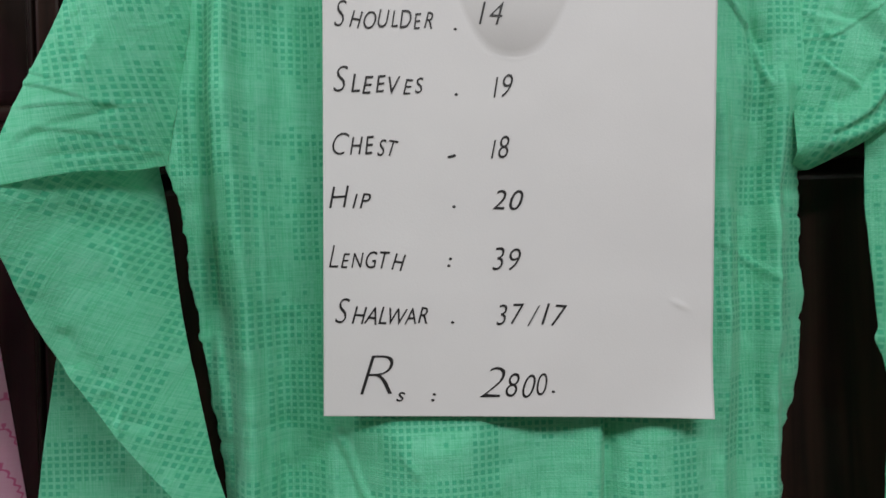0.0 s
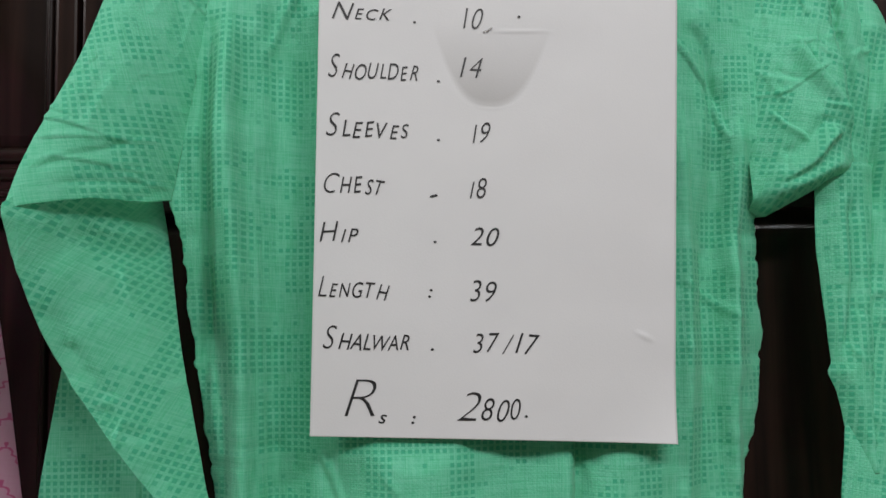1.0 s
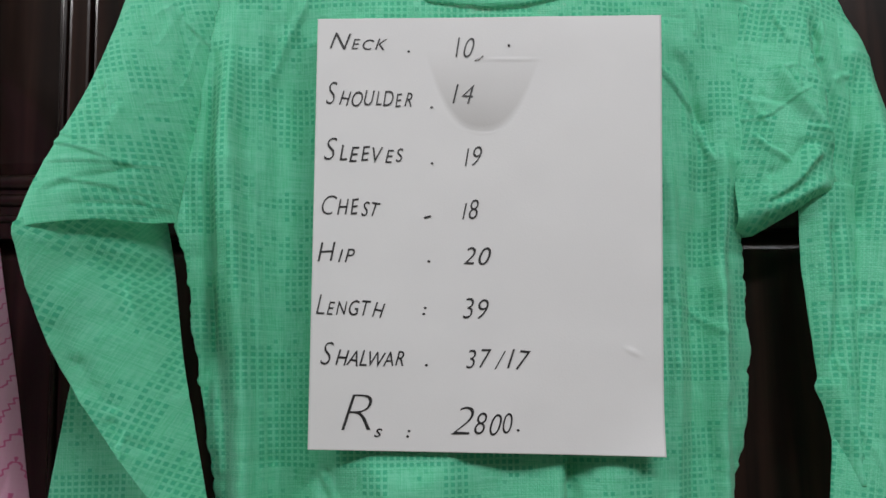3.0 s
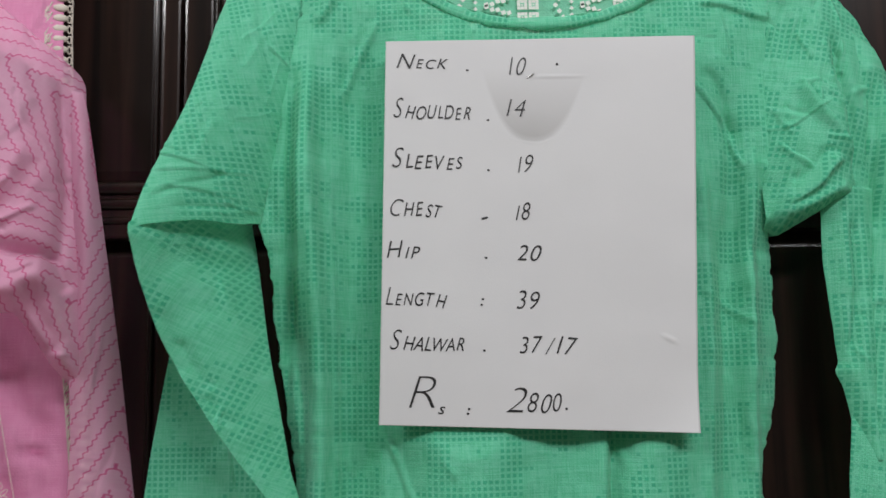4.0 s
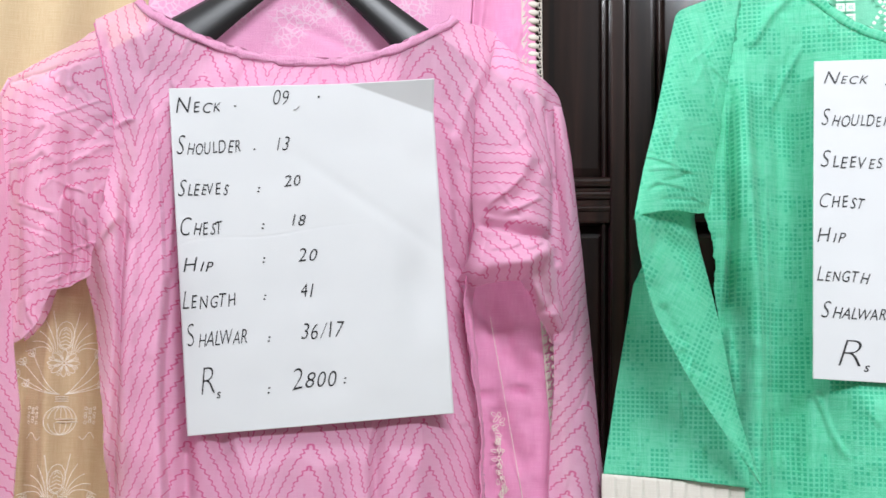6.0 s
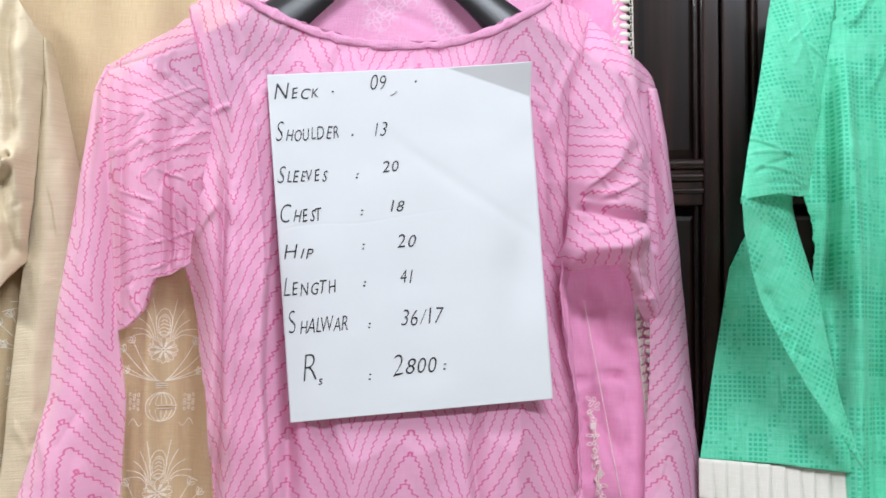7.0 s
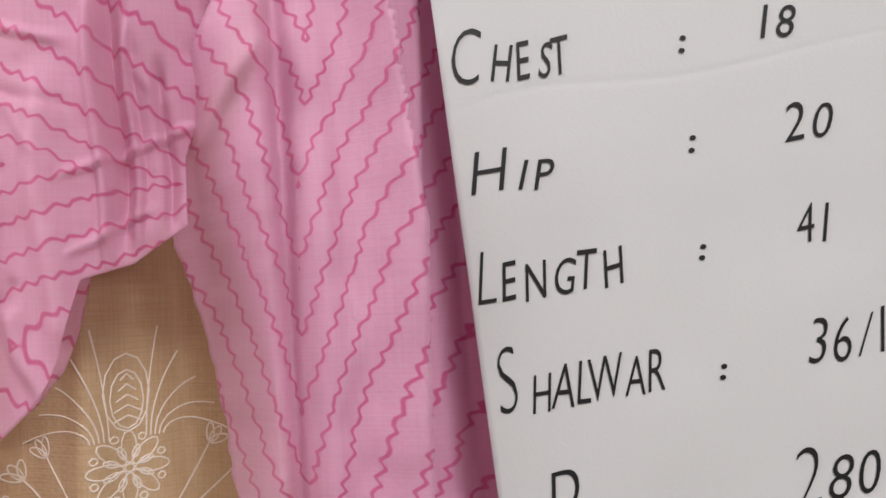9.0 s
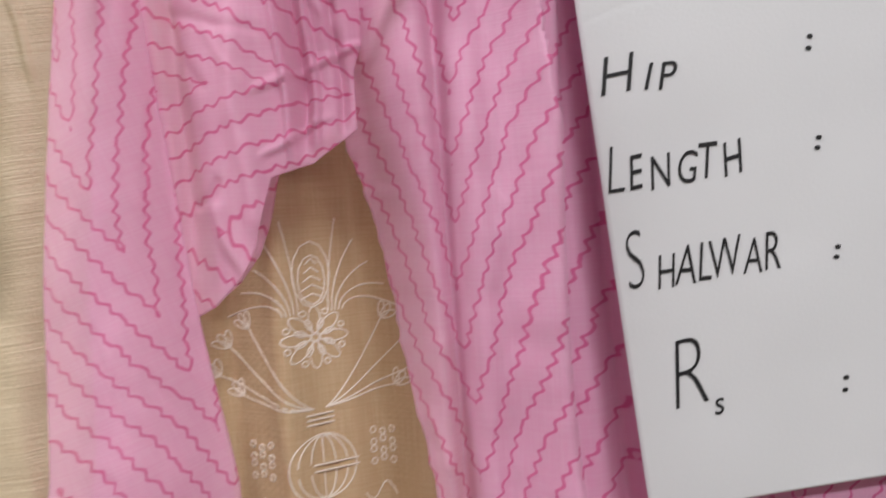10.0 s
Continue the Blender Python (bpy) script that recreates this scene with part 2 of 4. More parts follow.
MINT = block_print_cotton()
MINT_PLAIN = plain_cloth("mint_plain_cotton", (0.20, 0.66, 0.44), (0.27, 0.74, 0.52))
PINK = zigzag_cotton()
PINK_BINDING = plain_cloth("pink_binding_cotton", (0.82, 0.34, 0.57), (0.90, 0.46, 0.67), strength=0.9)
PINK_PLAIN = plain_cloth("pink_plain_cotton", (0.82, 0.29, 0.53), (0.88, 0.37, 0.60), strength=0.25)
PINK_FIGURED = plain_cloth("pink_jacquard_cotton", (0.84, 0.36, 0.60), (0.90, 0.44, 0.66), strength=0.4, figured=0.85)
WHITE_CLOTH = plain_cloth("white_cotton", (0.72, 0.68, 0.60), (0.80, 0.77, 0.70))
THREAD = plain("white_embroidery_thread", (0.70, 0.64, 0.56), 0.5, 0.04, 900.0, 0.3)
CREAM_THREAD = plain("cream_embroidery_thread", (0.88, 0.82, 0.70), 0.45, 0.05, 900.0, 0.3)
SILK = raw_silk()
CREAM = plain_cloth("cream_cotton", (0.60, 0.43, 0.235), (0.68, 0.53, 0.32), strength=0.25, glow=0.1)
PAPER, SHADED_PAPER = paper_card("white_paper_card"), paper_card("paper_card_painted_shade", True)
WOOD = dark_wood()
INK = plain("black_pen_ink", (0.012, 0.012, 0.014), 0.45, 0.1, 400.0, 0.05)
BLACK_PLASTIC = plain("black_plastic", (0.012, 0.012, 0.013), 0.35, 0.1, 300.0, 0.05)
STEEL = plain("bright_steel", (0.6, 0.6, 0.6), 0.25, 0.05, 300.0, 0.05, 1.0)
PLASTER = plain("cream_wall_plaster", (0.42, 0.37, 0.30), 0.85, 0.05, 40.0, 0.25)
CEILING_WHITE = plain("white_ceiling_paint", (0.80, 0.79, 0.77), 0.9, 0.03, 30.0, 0.15)
BOUNCE_FLOOR = plain("beige_bounce_floor", (0.54, 0.49, 0.43), 0.4, 0.12, 25.0, 0.1)
PRINT_WHITE = plain("white_fabric_print", (0.80, 0.84, 0.78), 0.7, 0.04, 500.0, 0.2)


# ---- building helpers ----
def part(name, bm, mat, parent, label=""):
    mesh = bpy.data.meshes.new(name)
    bm.to_mesh(mesh)
    bm.free()
    return dress(name, mesh, mat, parent, label)


def dress(name, mesh, mat, parent, label=""):
    ob = new(name, mesh)
    if mat:
        mesh.materials.append(mat)
    if parent:
        ob.parent = parent
    if label:
        ob["label"] = label
    return ob


def thing(name, m, label, category, group="", kind=""):
    ob = new(name)
    ob.empty_display_size = 0.05
    ob.matrix_basis = m
    return tagged(ob, label, category, group, kind)


def box(bm, low, high, bevel=0.0):
    low, high = Vector(low), Vector(high)
    made = bmesh.ops.create_cube(bm, size=1.0, matrix=Matrix.Translation((low + high) / 2) @ Matrix.Diagonal((*(high - low), 1)))
    if bevel:
        edges = list({e for v in made["verts"] for e in v.link_edges})
        bmesh.ops.bevel(bm, geom=edges, offset=bevel, segments=2, affect="EDGES", profile=0.6)
    return bm


def curve_of(points, at, blur=3):
    """A softened line through a few (z, x) points, read at the heights at."""
    pts = sorted(points)
    zs = np.linspace(pts[0][0], pts[-1][0], 240)
    xs = np.interp(zs, [p[0] for p in pts], [p[1] for p in pts])
    core = np.hanning(2 * blur + 3)
    wide = np.pad(xs, blur + 1, mode="edge")
    xs = np.convolve(wide, core / core.sum(), mode="same")[blur + 1 : -blur - 1]
    return np.interp(at, zs, xs)


LATTICE = np.random.RandomState(7).rand(128, 128)


def value_noise(a, b, seed=0):
    """Smooth noise from -1 to 1 over two arrays."""
    a, b = a + seed * 17.31, b + seed * 9.77
    i, j = np.floor(a).astype(int), np.floor(b).astype(int)
    f, g = a - i, b - j
    f, g = f * f * f * (f * (f * 6 - 15) + 10), g * g * g * (g * (g * 6 - 15) + 10)
    pick = lambda p, q: LATTICE[p % 128, q % 128]  # noqa: E731
    low = pick(i, j) * (1 - f) + pick(i + 1, j) * f
    high = pick(i, j + 1) * (1 - f) + pick(i + 1, j + 1) * f
    return 2 * (low * (1 - g) + high * g) - 1


def creases(x, z, folds):
    """Depth from folds (x0, z0, x1, z1, width, depth, skew): depth under 0 stands forward; skew makes one side steep."""
    y = np.zeros_like(x)
    for x0, z0, x1, z1, width, deep, skew in folds:
        dx, dz = x1 - x0, z1 - z0
        length = math.hypot(dx, dz)
        along = ((x - x0) * dx + (z - z0) * dz) / length**2
        side = ((x - x0) * dz - (z - z0) * dx) / length
        side = side + 0.25 * width * np.sin(along * 7 + x0 * 50)
        reach = np.clip(np.minimum(along, 1 - along) / 0.22 + 0.35, 0, 1)
        reach = reach * reach * (3 - 2 * reach)
        w = np.where(side * skew > 0, width * (1 - 0.75 * abs(skew)), width)
        y += deep * reach * np.exp(-((side / w) ** 2))
    return y


def sheet(name, parent, mat, fn, nu, nv, thick=0.0008, label="", uv_shift=(0, 0)):
    """A cloth sheet: fn takes arrays u, v from 0 to 1 and gives x, y, z and the cloth's own flat coordinates."""
    u, v = np.meshgrid(np.linspace(0, 1, nu), np.linspace(0, 1, nv), indexing="ij")
    x, y, z, s, t = fn(u, v)
    co = np.stack([x, y, z], -1).reshape(-1, 3)
    i = np.arange(nu * nv).reshape(nu, nv)
    faces = np.stack([i[:-1, :-1], i[:-1, 1:], i[1:, 1:], i[1:, :-1]], -1).reshape(-1, 4)
    mesh = bpy.data.meshes.new(name)
    mesh.vertices.add(len(co))
    mesh.vertices.foreach_set("co", co.astype(np.float32).ravel())
    mesh.loops.add(faces.size)
    mesh.loops.foreach_set("vertex_index", faces.astype(np.int32).ravel())
    mesh.polygons.add(len(faces))
    mesh.polygons.foreach_set("loop_start", np.arange(0, faces.size, 4, dtype=np.int32))
    mesh.update(calc_edges=True)
    mesh.polygons.foreach_set("use_smooth", np.ones(len(faces), bool))
    flat = np.stack([s + uv_shift[0] + 0 * u, t + uv_shift[1] + 0 * u], -1).reshape(-1, 2)
    layer = mesh.uv_layers.new(name="UVMap")
    layer.data.foreach_set("uv", flat[faces.ravel()].astype(np.float32).ravel())
    mesh.validate()
    ob = dress(name, mesh, mat, parent, label)
    if thick:
        mod = ob.modifiers.new("thickness", "SOLIDIFY")
        mod.thickness, mod.offset = thick, 0.0
    return ob


def panel(name, parent, mat, left, right, top, bottom, deep, nu=90, nv=140, folds=(), rumple=0.0015, slant=0.0, label="", limit=None, seed=0, uv_shift=(0, 0), wave=0.0, crinkle=0, bunch=1.0):
    """A hanging piece of cloth between two side lines. top, bottom: heights, or lines of (u, z); deep: function of u and z. crinkle: how many small pressed-in creases."""
    rand, pressed = random.Random(seed * 13 + 5), []
    high = max(p[1] for p in top) if isinstance(top, list) else top
    low = max(min(p[1] for p in bottom) if isinstance(bottom, list) else bottom, high - 0.42)
    for _ in range(crinkle):
        z0 = rand.uniform(low, high)
        x0 = rand.uniform(float(curve_of(left, np.array(z0))), float(curve_of(right, np.array(z0))))
        turn, length = rand.choice((-0.5, -0.9, -1.2, -1.57, -1.9, 0.2, 0.6)) + rand.uniform(-0.25, 0.25), rand.uniform(0.012, 0.045)
        pressed.append((x0, z0, x0 + length * math.cos(turn), z0 + length * math.sin(turn), rand.uniform(0.0014, 0.0034), rand.choice((-1, -1, 1)) * rand.uniform(0.0006, 0.0017), rand.uniform(-0.8, 0.8)))

    def fn(u, v):
        zt = curve_of(top, u) if isinstance(top, list) else np.full_like(u, top)
        zb = curve_of(bottom, u) if isinstance(bottom, list) else np.full_like(u, bottom)
        z = zt + (zb - zt) * v**bunch
        xl, xr = curve_of(left, z), curve_of(right, z)
        x = xl + (xr - xl) * u
        if wave:
            x = x + wave * np.where(u < 0.5, 1 - u, u) ** 6 * (value_noise(z * 70, u * 0 + 3, seed) + 0.6 * value_noise(z * 260, u * 0 + 8, seed))
        y = deep(u, z) + creases(x, z, list(folds) + pressed)
        y = y + rumple * (value_noise(x * 38, z * 16, seed) + 0.5 * value_noise(x * 80 + z * 30, z * 60 - x * 40, seed + 3) + 0.22 * value_noise(x * 190, z * 150, seed + 5))
        if limit is not None:
            y = np.maximum(y, limit(x, z))
        return x, y, z, x * math.cos(slant) + z * math.sin(slant), z * math.cos(slant) - x * math.sin(slant)

    return sheet(name, parent, mat, fn, nu, nv, label=label, uv_shift=uv_shift)


def roll(u, z, bottom, size, deep):
    """Cloth that turns in at a rounded lower fold."""
    return deep * np.clip((curve_of(bottom, u) + size - z) / size, 0, 1.2) ** 2.5


def tube(name, parent, mat, points, radius, label="", flat=1.0, sides=10, lump=0.0, flare=0.0):
    """A rounded strip swept along points; carries cloth coordinates along its length."""
    pts = np.array(points, float)
    steps = np.r_[0, np.cumsum(np.linalg.norm(np.diff(pts, axis=0), axis=1))]

    def fn(u, v):
        at = u * steps[-1]
        px, py, pz = (np.interp(at, steps, pts[:, k]) for k in range(3))
        gx, gz = np.gradient(px, axis=0), np.gradient(pz, axis=0)
        size = np.hypot(gx, gz) + 1e-9
        nx, nz = -gz / size, gx / size
        r = radius * (1 + lump * value_noise(at * 160, v * 3, 4)) * (1 + flare * u**1.8)
        a = v * 2 * np.pi
        return px + nx * r * np.cos(a), py + r * flat * np.sin(a), pz + nz * r * np.cos(a), at, v * radius * 4

    return sheet(name, parent, mat, fn, max(24, len(points) * 4), sides + 1, thick=0.0, label=label)


def threads(name, parent, mat, lines, radius, label=""):
    """Embroidery: each line of points is one raised thread."""
    data = bpy.data.curves.new(name, "CURVE")
    data.dimensions, data.bevel_depth, data.bevel_resolution = "3D", radius, 1
    for line in lines:
        spline = data.splines.new("POLY")
        spline.points.add(len(line) - 1)
        for p, at in zip(spline.points, line):
            p.co = (*at, 1)
    raw = new(name, data)
    graph = bpy.context.evaluated_depsgraph_get()
    mesh = bpy.data.meshes.new_from_object(raw.evaluated_get(graph))
    bpy.data.objects.remove(raw)
    return dress(name, mesh, mat, parent, label)


# ---- the room ----
def slab(name, low, high, mat):
    return tagged(part(name, box(bmesh.new(), low, high), mat, None), kind="structure")


# unseen shell added round the clothes; floor and wall tones set the bounced light
tagged(slab("floor", (-2.4, -3.0, -0.1), (2.2, 0.75, 0.0), BOUNCE_FLOOR), "unseen beige floor toned to bounce light upwards", "floor")
tagged(slab("ceiling", (-2.4, -3.0, 2.8), (2.2, 0.75, 2.9), CEILING_WHITE), "unseen white ceiling closing the room", "ceiling")
tagged(slab("wall_north", (-2.4, 0.65, 0.0), (2.2, 0.75, 2.8), PLASTER), "unseen cream wall closing the room behind the wardrobe", "wall")
tagged(slab("wall_south", (-2.4, -3.1, 0.0), (2.2, -3.0, 2.8), PLASTER), "unseen cream wall closing the room", "wall")
tagged(slab("wall_west", (-2.5, -3.1, 0.0), (-2.4, 0.75, 2.8), PLASTER), "unseen cream wall closing the room", "wall")
tagged(slab("wall_east", (2.2, -3.1, 0.0), (2.3, 0.75, 2.8), PLASTER), "unseen cream wall closing the room", "wall")


# ---- wardrobe with panelled doors ----
def raised_field(bm, x0, x1, z0, z1, y, rise, rim):
    """A door panel: a flat field that stands proud of a sloping rim."""
    outer = [bm.verts.new(c) for c in ((x0, y, z0), (x1, y, z0), (x1, y, z1), (x0, y, z1))]
    inner = [bm.verts.new(c) for c in ((x0 + rim, y - rise, z0 + rim), (x1 - rim, y - rise, z0 + rim), (x1 - rim, y - rise, z1 - rim), (x0 + rim, y - rise, z1 - rim))]
    for k in range(4):
        bm.faces.new((outer[k], outer[(k + 1) % 4], inner[(k + 1) % 4], inner[k]))
    bm.faces.new(inner)
    return bm


def bead(bm, x0, x1, z, y, radius):
    """A half-round moulding that runs along x."""
    ring = []
    for x in (x0, x1):
        ring.append([bm.verts.new((x, y - radius * math.sin(a), z + radius * math.cos(a))) for a in np.linspace(0, math.pi, 9)])
    for k in range(8):
        f = bm.faces.new((ring[0][k], ring[0][k + 1], ring[1][k + 1], ring[1][k]))
        f.smooth = True
    return bm


FACE = 0.050
wardrobe = thing("wardrobe", pose(0, 0, 0), "dark polished wooden wardrobe with panelled doors", "wardrobe")
part("carcass", box(bmesh.new(), (-0.62, FACE + 0.036, 0.0), (0.62, 0.645, 2.12), 0.004), WOOD, wardrobe)


def wardrobe_door(x0, x1, hinge_gap):
    leaf = part("door", box(bmesh.new(), (x0, FACE + 0.022, 0.06), (x1, FACE + 0.034, 2.10), 0.002), WOOD, wardrobe)
    stile = 0.014 if hinge_gap else 0.022
    wide = 0.055
    inner, outer = (x1 - stile, x0 + wide) if hinge_gap else (x0 + stile, x1 - wide)
    for a, b in ((min(inner, x1 if hinge_gap else x0), max(inner, x1 if hinge_gap else x0)), (min(outer, x0 if hinge_gap else x1), max(outer, x0 if hinge_gap else x1))):
        part("stile", box(bmesh.new(), (a, FACE, 0.06), (b, FACE + 0.022, 2.10), 0.002), WOOD, leaf)
    lo, hi = min(inner, outer), max(inner, outer)
    for z0, z1 in ((0.06, 0.14), (1.449, 1.4915), (2.03, 2.10)):
        part("rail", box(bmesh.new(), (lo, FACE + 0.004, z0), (hi, FACE + 0.022, z1), 0.002), WOOD, leaf)
    for z, r in ((1.4870, 0.0052), (1.4750, 0.0046), (1.4625, 0.0030)):
        part("moulding", bead(bmesh.new(), lo, hi, z, FACE + 0.0045, r), WOOD, leaf)
    for z0, z1 in ((0.14, 1.449), (1.4915, 2.03)):
        part("field", raised_field(bmesh.new(), lo, hi, z0, z1, FACE + 0.0215, 0.003, 0.012), WOOD, leaf)
    for x, r in ((inner, 0.0018), (inner + (-0.006 if hinge_gap else 0.006), 0.0025)):
        strip = bmesh.new()
        bead(strip, 0.14, 2.03, 0.0, 0.0, r)
        for v in strip.verts:
            v.co = Vector((x + v.co.z, FACE + 0.010 + v.co.y, v.co.x))
        part("edge_moulding", strip, WOOD, leaf)
    return leaf


wardrobe_door(-0.60, -0.1515, True)
wardrobe_door(-0.1485, 0.60, False)


# ---- clothes hangers ----
def clothes_hanger(m, half, rise, label):
    hanger = thing("clothes_hanger", m, label, "clothes hanger", "clothes hangers")
    for side in (-1, 1):
        line = [(side * half * s, 0.0, rise * (1 - s) ** 1.15 - 0.052 * s - 0.020 * s * s) for s in np.linspace(0.02, 1, 16)]
        tube("arm", hanger, BLACK_PLASTIC, line, 0.011, flat=0.28, flare=2.4)
    hook = [(0, 0, rise - 0.004), (0, 0, rise + 0.05)]
    hook += [(0.022 - 0.022 * math.cos(a), 0, rise + 0.05 + 0.022 * math.sin(a)) for a in np.linspace(0.2, 3.9, 14)]
    tube("hook", hanger, STEEL, hook, 0.0017, label="bright steel wire hook")
    return hanger


# ---- price cards, written by hand ----
CARD_W, CARD_H = 0.2159, 0.2794


def glyph(text, thin):
    data = bpy.data.curves.new("letter", "FONT")
    data.body, data.size, data.shear, data.offset = text, 1.0, 0.28, -thin
    data.resolution_u = 4
    raw = new("letter", data)
    mesh = bpy.data.meshes.new_from_object(raw.evaluated_get(bpy.context.evaluated_depsgraph_get()))
    bpy.data.objects.remove(raw)
    return mesh


LETTERS, PEN = {}, 0.0012


def written(card, text, x, z, width, height, bend, rand):
    """One handwritten word: each letter a little out of line, the first one larger."""
    bm, pen, runs = bmesh.new(), 0.0, []
    if text in (".", ":", "-"):
        spots = {".": [(0.0, 0.001)], ":": [(-0.0003, 0.0008), (0.0005, max(height, 0.0036))], "-": [(k * 0.0007 - 0.001, 0.0014 + k * 0.0002) for k in range(5)]}[text]
        for a, b in spots:
            ring = [(x + a + 0.0007 + 0.00095 * math.cos(k), z + b + 0.00075 * math.sin(k)) for k in np.linspace(0, 2 * math.pi, 11)[:-1]]
            bm.faces.new([bm.verts.new((c, float(bend(np.array(c), np.array(d))) - 0.0007, d)) for c, d in ring])
        return part("handwriting", bm, INK, card, "black pen mark")
    for n, ch in enumerate(text):
        scale = height / 0.7
        if text.isalpha() and len(text) > 1:
            scale *= 0.70 if n else 1.08
        thin = round(min(0.030, max(0.0, (0.088 - PEN / scale) / 2)), 3)
        if (ch, thin) not in LETTERS:
            LETTERS[ch, thin] = glyph(ch, thin)
        mesh = LETTERS[ch, thin]
        co = np.array([v.co[:2] for v in mesh.vertices])
        low, high = co.min(0), co.max(0)
        tilt, lift, grow = rand.uniform(-0.10, 0.10), rand.uniform(-0.03, 0.05) * height, rand.uniform(0.92, 1.1)
        if ch == "A" and n:
            pen -= 0.24 * height
        runs.append((mesh, co - (low[0], 0), pen, scale * grow, tilt, lift))
        pen += (high[0] - low[0]) * scale * grow + ((0.10 if n or len(text) < 5 else 0.16) * height if text.isalpha() else 0.14 * height)
    squeeze = width / max(pen - 0.1 * height, 1e-5) if len(text) > 1 else min(1.4, max(0.7, width / max(pen - 0.14 * height, 1e-5)))
    for mesh, co, start, scale, tilt, lift in runs:
        verts = []
        for cx, cy in co * scale:
            px = x + start * squeeze + cx * squeeze - math.sin(tilt) * cy
            pz = z + lift + math.cos(tilt) * cy + math.sin(tilt) * cx
            verts.append(bm.verts.new((px, float(bend(np.array(px), np.array(pz))) - 0.0007, pz)))
        for f in mesh.polygons:
            try:
                bm.faces.new([verts[k] for k in f.vertices])
            except ValueError:
                pass
    return part("handwriting", bm, INK, card, "black pen handwriting")


def price_card(m, words, bend, label, seed, skew=(0.0, 0.0), mat=PAPER, pin=()):
    card = thing("price_card", m, label, "price card", "price cards")

    def fn(u, v):
        x, z = u * CARD_W + skew[0] * (1 - u) * v, v * (CARD_H + skew[1] * (1 - u))
        return x, bend(x, z), z, x, z

    sheet("card", card, mat, fn, 130, 400, thick=0.0007)
    rand = random.Random(seed)
    for text, x, z, width, height in words:
        written(card, text, x / 1000, z / 1000, width / 1000, height / 1000, bend, rand)
    for x, z in pin:
        line = [(x + a, float(bend(np.array(x + a), np.array(z + b))) - 0.0009, z + b) for a, b in ((0.0, 0.0), (0.0025, 0.0008), (0.005, 0.003))]
        tube("pin", card, STEEL, line, 0.0005, label="steel dressmaking pin", sides=6)
        head = bmesh.new()
        bmesh.ops.create_icosphere(head, subdivisions=2, radius=0.0009, matrix=Matrix.Translation((x + 0.0215, float(bend(np.array(x + 0.0215), np.array(z + 0.0105))) - 0.0006, z + 0.0105)))
        part("pin_head", head, BLACK_PLASTIC, card)
    return card


def green_bend(x, z):
    """Gentle waves, a rounded dent under the pin, a pinched crease beside it."""
    y = 0.0010 * np.sin(x * 17 + 0.6) + 0.0012 * np.sin(z * 13 + x * 6)
    dx = np.clip((x - 0.1015) / 0.030, -1, 1)
    rim = 0.1985 + 0.030 * np.abs(dx) ** 2.6
    inside = np.clip((z - rim) / 0.0007, 0, 1)
    y = y + 0.0003 * inside * (1 - dx**2) ** 0.8 * np.clip((0.256 - z) / 0.057, 0, 1) ** 1.1
    y = y - 0.0004 * np.exp(-(((z - 0.2465 - 0.03 * (x - 0.10)) / 0.0011) ** 2)) * np.exp(-(((x - 0.119) / 0.016) ** 4))
    y = y - 0.0009 * np.exp(-(((z - 0.0630 + 0.5 * (x - 0.197)) / 0.0016) ** 2)) * np.exp(-(((x - 0.197) / 0.004) ** 2))
    y = y - 0.006 * np.clip((x - 0.15) / 0.066, 0, 1) ** 2 * np.clip((0.05 - z) / 0.05, 0, 1) ** 2
    return y + 0.0003 * value_noise(x * 40, z * 40, 2)


def pink_bend(x, z):
    """Gentle waves, the top corner bent forward, a long crease across."""
    y = 0.0012 * np.sin(x * 15 + 2.0) + 0.0010 * np.sin(z * 12 - x * 5)
    fold = (x - 0.137) * 0.36 + (z - 0.2830) * 0.93
    y = y - 0.48 * np.clip(fold, 0, 1)
    crease = z - 0.1530 - 0.065 * (x - 0.005) - 0.004 * np.sin(x * 60) * np.exp(-x * 14)
    y = y + 0.0001 * np.exp(-((crease / 0.0010) ** 2)) * np.clip((0.165 - x) / 0.05, 0, 1)
    dent = ((x - 0.196) / 0.016) ** 2 + ((z - 0.108) / 0.035) ** 2
    y = y + 0.003 * np.exp(-dent)
    diag = (z - 0.175 + 0.75 * (x - 0.16)) / 0.007
    y = y + 0.0004 * np.exp(-(diag**2)) * np.clip((x - 0.07) / 0.05, 0, 1)
    return y + 0.0003 * value_noise(x * 40, z * 40, 6)


